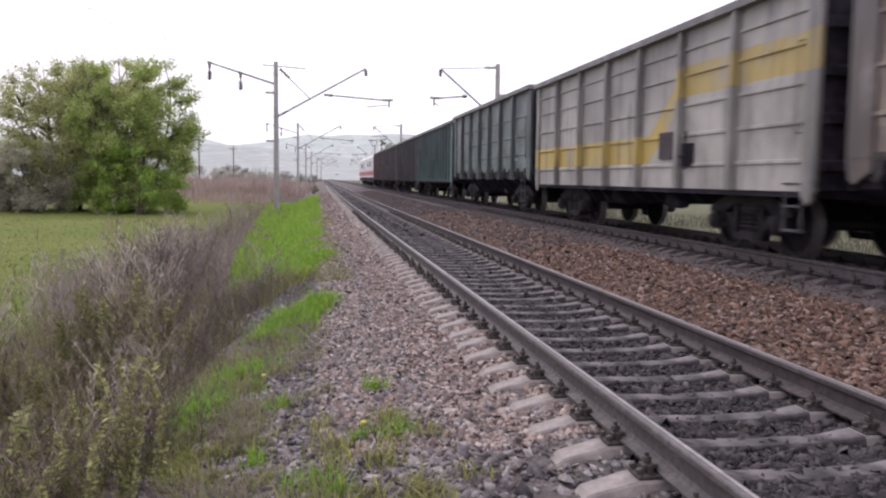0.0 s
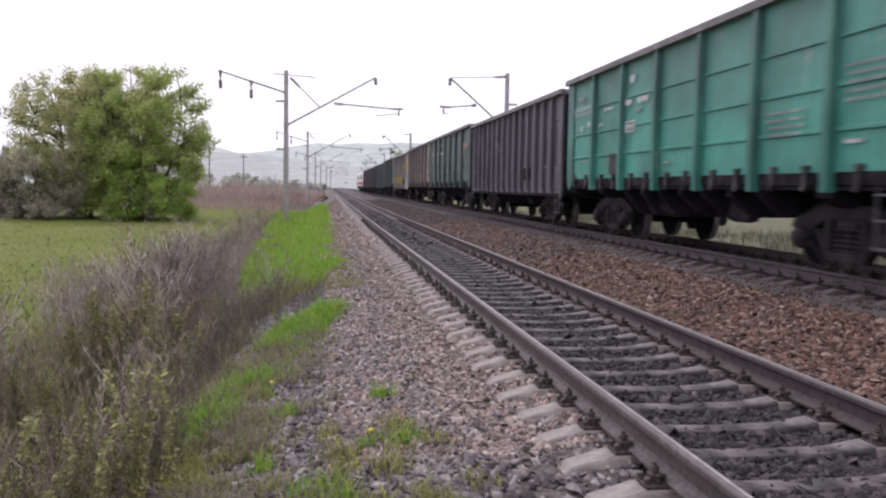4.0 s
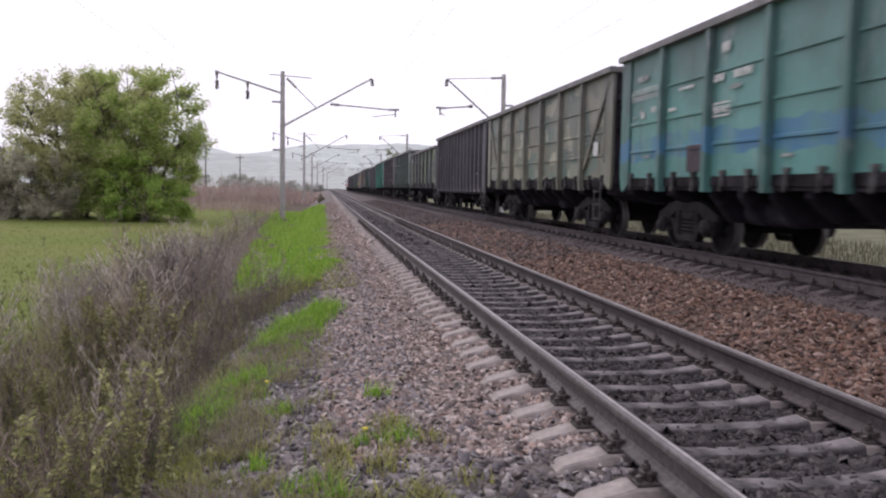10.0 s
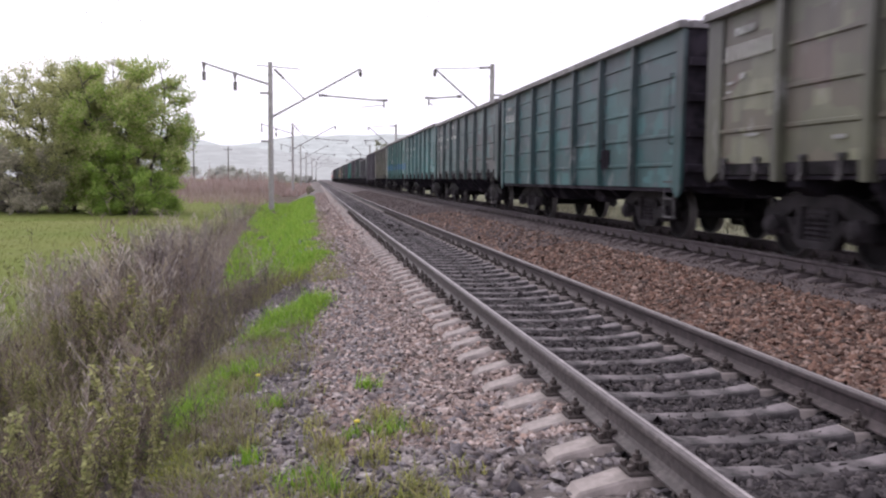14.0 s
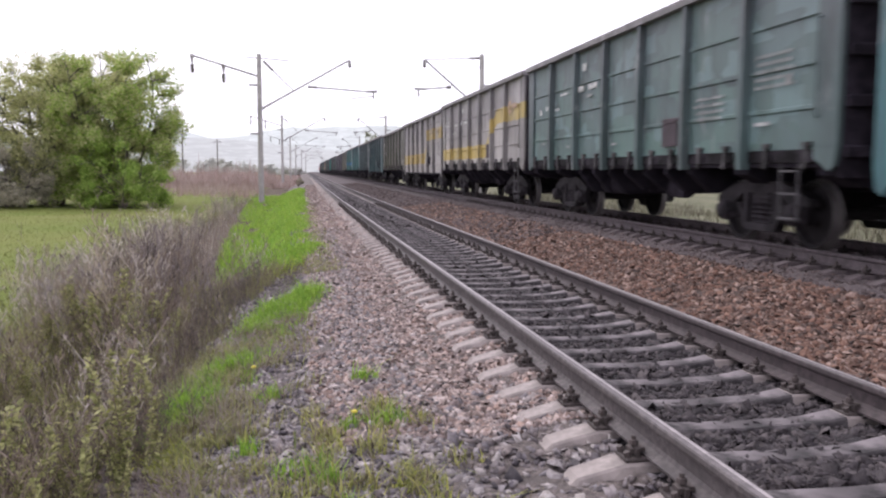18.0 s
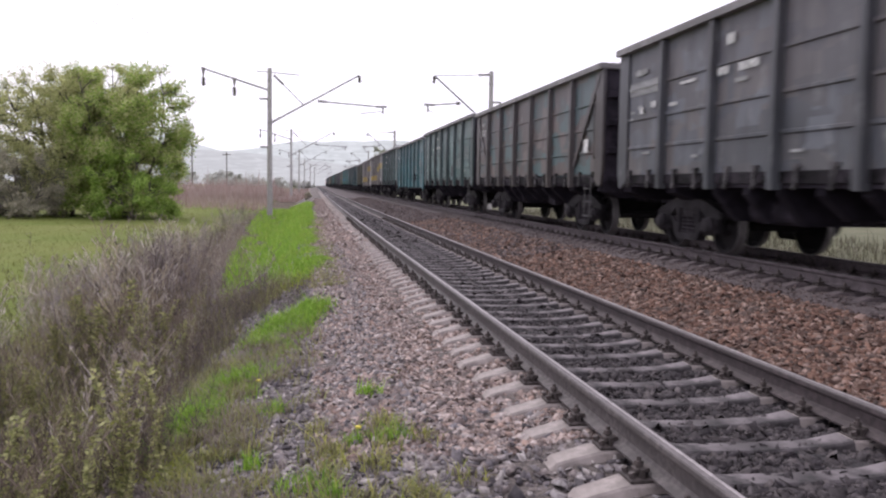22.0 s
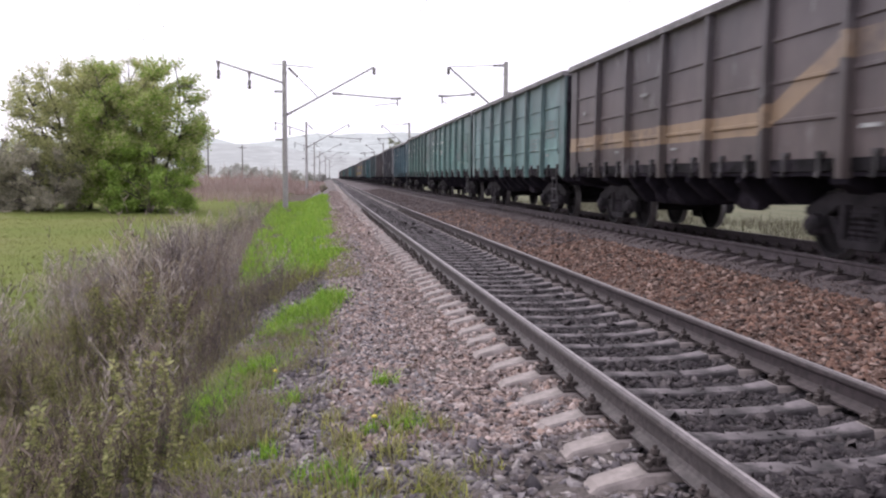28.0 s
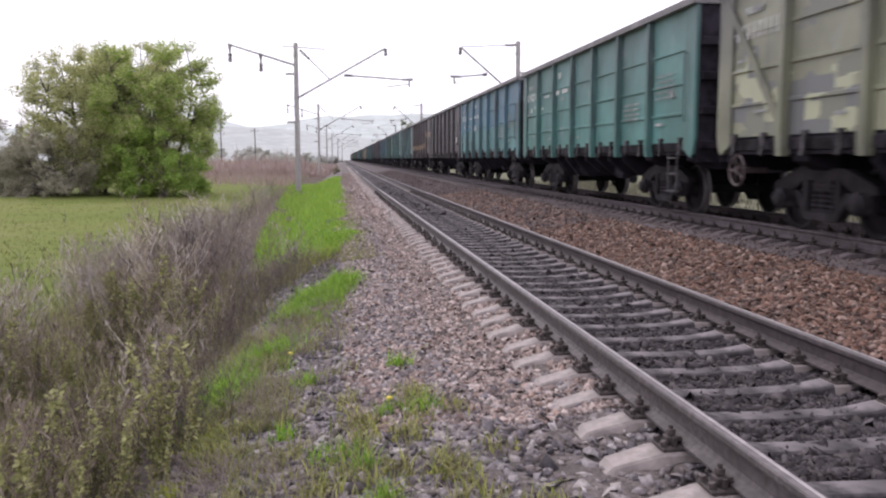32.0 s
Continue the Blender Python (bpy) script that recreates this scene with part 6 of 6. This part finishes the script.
# place in the train: side, paint, second coat, its cover, dirt, rust, band, marks, words
WAGONS = [
    (-5, "ribbed", (0.20, 0.13, 0.12), None, 0, 0.5, 0.5, None, (), "reddish brown ribbed"),
    (-4, "ribbed", (0.15, 0.12, 0.12), None, 0, 0.5, 0.5, None, (), "dark brown ribbed"),
    (-3, "ribbed", (0.10, 0.085, 0.10), None, 0, 0.5, 0.3, None, (), "dark maroon ribbed"),
    (-2, "ribbed", (0.13, 0.235, 0.22), None, 0, 0.45, 0.3, None, (), "pale teal ribbed"),
    (-1, "hatch", (0.13, 0.18, 0.175), (0.18, 0.24, 0.23), 0.4, 0.6, 0.4, None, (S, T), "grimy dark teal"),
    (0, "flat", (0.47, 0.435, 0.385), None, 0, 0.5, 0.2, YEL, (L, K), "grey wagon with yellow stepped stripe,"),
    (1, "hatch", (0.26, 0.195, 0.16), (0.30, 0.24, 0.19), 0.4, 0.4, 0.4, None, (P, S), "brownish grey"),
    (2, "hatch", (0.075, 0.165, 0.12), None, 0, 0.4, 0.2, None, (N, T, E, S, K, U), "dark green"),
    (3, "ribbed", (0.15, 0.135, 0.16), None, 0, 0.4, 0.3, None, (L, S), "dark grey-maroon ribbed"),
    (4, "hatch", (0.035, 0.37, 0.27), None, 0, 0.25, 0.1, None, (N, T, S, B, F, U), "bright turquoise"),
    (5, "hatch", (0.125, 0.10, 0.11), None, 0, 0.45, 0.4, None, (S,), "dark maroon"),
    (6, "hatch", (0.105, 0.17, 0.14), (0.145, 0.20, 0.165), 0.4, 0.45, 0.4, None, (N, T, S, U), "faded grey-green"),
    (7, "hatch", (0.20, 0.285, 0.115), (0.095, 0.095, 0.11), 0.5, 0.35, 0.3, None, (N, T), "patchy green and dark grey"),
    (8, "ribbed", (0.16, 0.14, 0.165), None, 0, 0.4, 0.3, None, (S,), "dark brown ribbed"),
    (9, "brace", (0.30, 0.295, 0.20), (0.14, 0.20, 0.165), 0.35, 0.35, 0.35, None, (T, P), "grey-beige with faint lime and teal patches"),
    (10, "hatch", (0.085, 0.31, 0.265), None, 0, 0.3, 0.15, BLUE_LOW, (N, T, S, B, F, U), "bright teal and blue"),
    (11, "hatch", (0.105, 0.30, 0.28), None, 0, 0.3, 0.25, None, (N, T, S, U), "teal"),
    (12, "hatch", (0.092, 0.162, 0.155), (0.12, 0.12, 0.125), 0.25, 0.35, 0.3, None, (N, S, U), "grimy slate-teal"),
    (13, "flat", (0.03, 0.118, 0.12), (0.075, 0.11, 0.125), 0.05, 0.35, 0.2, None, (N, L), "dark blue-teal"),
    (14, "hatch", (0.165, 0.17, 0.10), (0.155, 0.12, 0.10), 0.35, 0.45, 0.4, None, (N, S, T), "patchy olive and ochre"),
    (15, "flat", (0.43, 0.40, 0.365), None, 0, 0.55, 0.2, YEL, (S, L), "grey wagon with yellow stepped stripe,"),
    (16, "hatch", (0.45, 0.42, 0.385), None, 0, 0.5, 0.2, YEL2, (N, E, K, U), "grey wagon with yellow stepped stripe,"),
    (17, "hatch", (0.10, 0.18, 0.17), (0.11, 0.19, 0.17), 0.4, 0.45, 0.3, None, (T, S, K, U), "dark green-teal"),
    (18, "flat", (0.035, 0.20, 0.215), (0.07, 0.13, 0.15), 0.1, 0.3, 0.2, None, (N, T, L, S), "deep blue-teal"),
    (19, "hatch", (0.07, 0.148, 0.138), (0.17, 0.27, 0.255), 0.2, 0.45, 0.35, None, (T, S, K, U), "grey-green patched"),
    (20, "brace", (0.125, 0.097, 0.086), (0.085, 0.14, 0.145), 0.25, 0.45, 0.6, None, (N, P), "rusty brown and teal patched"),
    (21, "hatch", (0.095, 0.105, 0.12), (0.13, 0.12, 0.12), 0.4, 0.5, 0.4, None, (N, T, S, U), "dark grimy grey-brown"),
    (22, "brace", (0.085, 0.228, 0.27), None, 0, 0.35, 0.25, None, (N, S, H, U), "blue-teal"),
    (23, "hatch", (0.11, 0.265, 0.215), None, 0, 0.3, 0.2, None, (N, T, S, B, U), "sea green"),
    (24, "hatch", (0.135, 0.315, 0.268), None, 0, 0.25, 0.15, None, (N, T, S, B, F, U), "greyish sea green"),
    (25, "hatch", (0.165, 0.325, 0.30), None, 0, 0.3, 0.15, None, (T, S), "sea green"),
    (26, "hatch", (0.135, 0.102, 0.095), None, 0, 0.35, 0.4, OCH, (S,), "brown wagon with faded ochre stripe,"),
    (27, "hatch", (0.095, 0.077, 0.08), None, 0, 0.4, 0.4, None, (P,), "dark brown"),
    (28, "hatch", (0.09, 0.28, 0.27), None, 0, 0.3, 0.2, BLUE_HIGH, (N, T, S, B, F, U), "sea green and blue"),
    (29, "hatch", (0.08, 0.28, 0.24), None, 0, 0.3, 0.15, None, (N, T, S, U), "green"),
    (30, "brace", (0.33, 0.345, 0.20), (0.17, 0.175, 0.17), 0.3, 0.35, 0.35, None, (N, S, H), "olive patched with grey"),
    (31, "hatch", (0.12, 0.20, 0.17), None, 0, 0.45, 0.3, None, (S,), "grey-green"),
]
LEVELS = {7: 3.47, 3: 3.75, 13: 3.81, 14: 3.72, 12: 3.80, 6: 3.84}
# how far the couplings let each wagon run ahead of even spacing
SLACK_AT = (0, 3, 5, 6, 8, 10, 12, 13, 14, 15, 17, 19, 20, 21, 23, 24, 26, 27, 28, 29, 30)
SLACK = (0.0, -0.05, 0.15, 0.16, 0.48, 0.60, 0.50, 0.62, 0.35, 0.65, 0.92, 0.85, 0.65, 0.32, 0.12, 0.16, 0.20, 0.28, 0.38, 0.28, 0.0)
TRAIN = []
for place, kind, col, second, cover, dirt, rust, band, marks, words in WAGONS:
    coat = paint("wagon_paint", col, second, cover, dirt, rust, place * 1.37 + 9, band)
    edge = paint("post_paint", (0.10, 0.10, 0.11) if place == 7 else tuple(0.68 * v for v in col), None, 0, min(0.8, dirt + 0.22), rust, place * 2.1 + 5, band)
    w = gondola(kind, coat, edge, marks, words + (" open freight wagon, weathered steel" if not words.endswith(",") else " open freight, weathered steel"), LEVELS.get(place, TOPS[kind]))
    TRAIN.append((w, LEAD - HALF - place * WAGON + np.interp(place, SLACK_AT, SLACK)))


def locomotive(first):
    """One section of an electric locomotive: boxy body, cab at one end, roof gear and a raised pantograph."""
    w = thing("electric_locomotive", "white and red electric locomotive at the head of the train", "locomotive", None, "locomotive sections")
    m_body = plain("loco_white", (0.62, 0.60, 0.60), 0.5, 0.0, 0.15, 2)
    m_red = plain("loco_red", (0.36, 0.07, 0.06), 0.5, 0.0, 0.2, 2)
    sy = 1 if first else -1
    m = Mesh().prism([(-1.55, 1.2), (1.55, 1.2), (1.57, 3.5), (1.2, 3.9), (-1.2, 3.9), (-1.57, 3.5)], "y", -7.6, 7.6)
    part("body", m, m_body, w)
    part("cab", Mesh().prism([(-1.5, 1.25), (1.5, 1.25), (1.5, 2.6), (1.3, 3.7), (-1.3, 3.7), (-1.5, 2.6)], "y", *sorted((sy * 7.6, sy * 8.0))), m_red, w, "red cab front")
    part("stripe", Mesh().box(-1.585, 1.585, -7.55, 7.55, 1.45, 1.95), m_red, w, "red stripe round the body")
    for sx in (-1, 1):
        part("cab_window", Mesh().box(*sorted((sx * 0.1, sx * 1.15)), *sorted((sy * 7.98, sy * 8.03)), 2.6, 3.3), M_GLASS, w)
        for k in range(4):
            part("side_window", Mesh().box(*sorted((sx * 1.56, sx * 1.60)), -4.2 + 2.4 * k, -3.3 + 2.4 * k, 2.5, 3.1), M_GLASS, w)
    for k in range(5):
        part("roof_box", Mesh().box(-0.6, 0.6, -6.5 + 2.7 * k, -5.2 + 2.7 * k, 3.9, 4.2, cut=0.05), M_BRACKET, w)
    m = Mesh()
    for sx in (-0.5, 0.5):
        m.tube((sx, -sy * 3.2, 4.2), (sx * 0.7, -sy * 4.8, 5.2), 0.03, sides=6)
        m.tube((sx * 0.7, -sy * 4.8, 5.2), (sx * 0.6, -sy * 3.4, 6.35), 0.025, sides=6)
    m.box(-0.95, 0.95, -sy * 3.4 - 0.2, -sy * 3.4 + 0.2, 6.35, 6.42)
    part("pantograph", m, M_BRACKET, w, "raised pantograph")
    part("underframe", Mesh().box(-1.45, 1.45, -7.9, 7.9, 0.7, 1.2), M_UNDER, w)
    for y in (-5.0, 5.0):
        bogie(w, y)
    return w


HEAD = LEAD + 5 * WAGON + 0.45
for i in range(2):
    TRAIN.append((locomotive(i == 1), HEAD + 8.2 + 16.4 * i))


def motions():
    """Rolls the train along its curved track and turns the wheels while they pass."""
    start = {}
    for w, y0 in TRAIN:
        rows = []
        for t in range(0, 33, 2):
            y = y0 + along(t)
            slope = (bend(y + 4) - bend(y - 4)) / 8
            rows.append((t, pose(AXIS2 + bend(y), y, Z2, 0, 0, -math.degrees(math.atan(slope)))))
        walk(w, rows)
        start[w] = y0
    grid = [i / 30 for i in range(0, 961)]
    for w, s, off in SETS:
        rows = []
        for t in grid:
            if 3 < start[w] + off + along(t) < 40:
                rows.append((t, pose(0, off, 0.475, -math.degrees(along(t) / 0.475) % 360, 0, 0)))
        if len(rows) > 1:
            if rows[0][0] > 0:
                rows.insert(0, (0.0, rows[0][1]))
            if rows[-1][0] < 32:
                rows.append((32.0, rows[-1][1]))
            walk(s, rows)



# ---- single stones nearest the camera ----
SHARDS = []
for i, v in enumerate(shards(10)):
    SHARDS.append(quick("ballast_stone", v, CUBE_T, pieces("stone_alone", [(0.08, 0.07, 0.072), (0.19, 0.162, 0.155), (0.29, 0.25, 0.24), (0.14, 0.115, 0.115), (0.37, 0.335, 0.325)], island=False) if i == 0 else SHARDS[0].materials[0]))
for i in range(280):
    sx, sy = rng.uniform(-0.5, 1.15), 2.9 + 3.6 * rng.uniform(0, 1) ** 1.4
    size = 0.036 * rng.lognormal(0, 0.3)
    st = new("ballast_stone", SHARDS[i % 10])
    st.parent = bed_left
    st.matrix_basis = pose(sx, sy, bed_z(sx, sy) + size * 0.22, rng.normal(0, 22), rng.normal(0, 22), rng.uniform(0, 360)) @ Matrix.Diagonal((size, size, size, 1))

motions()
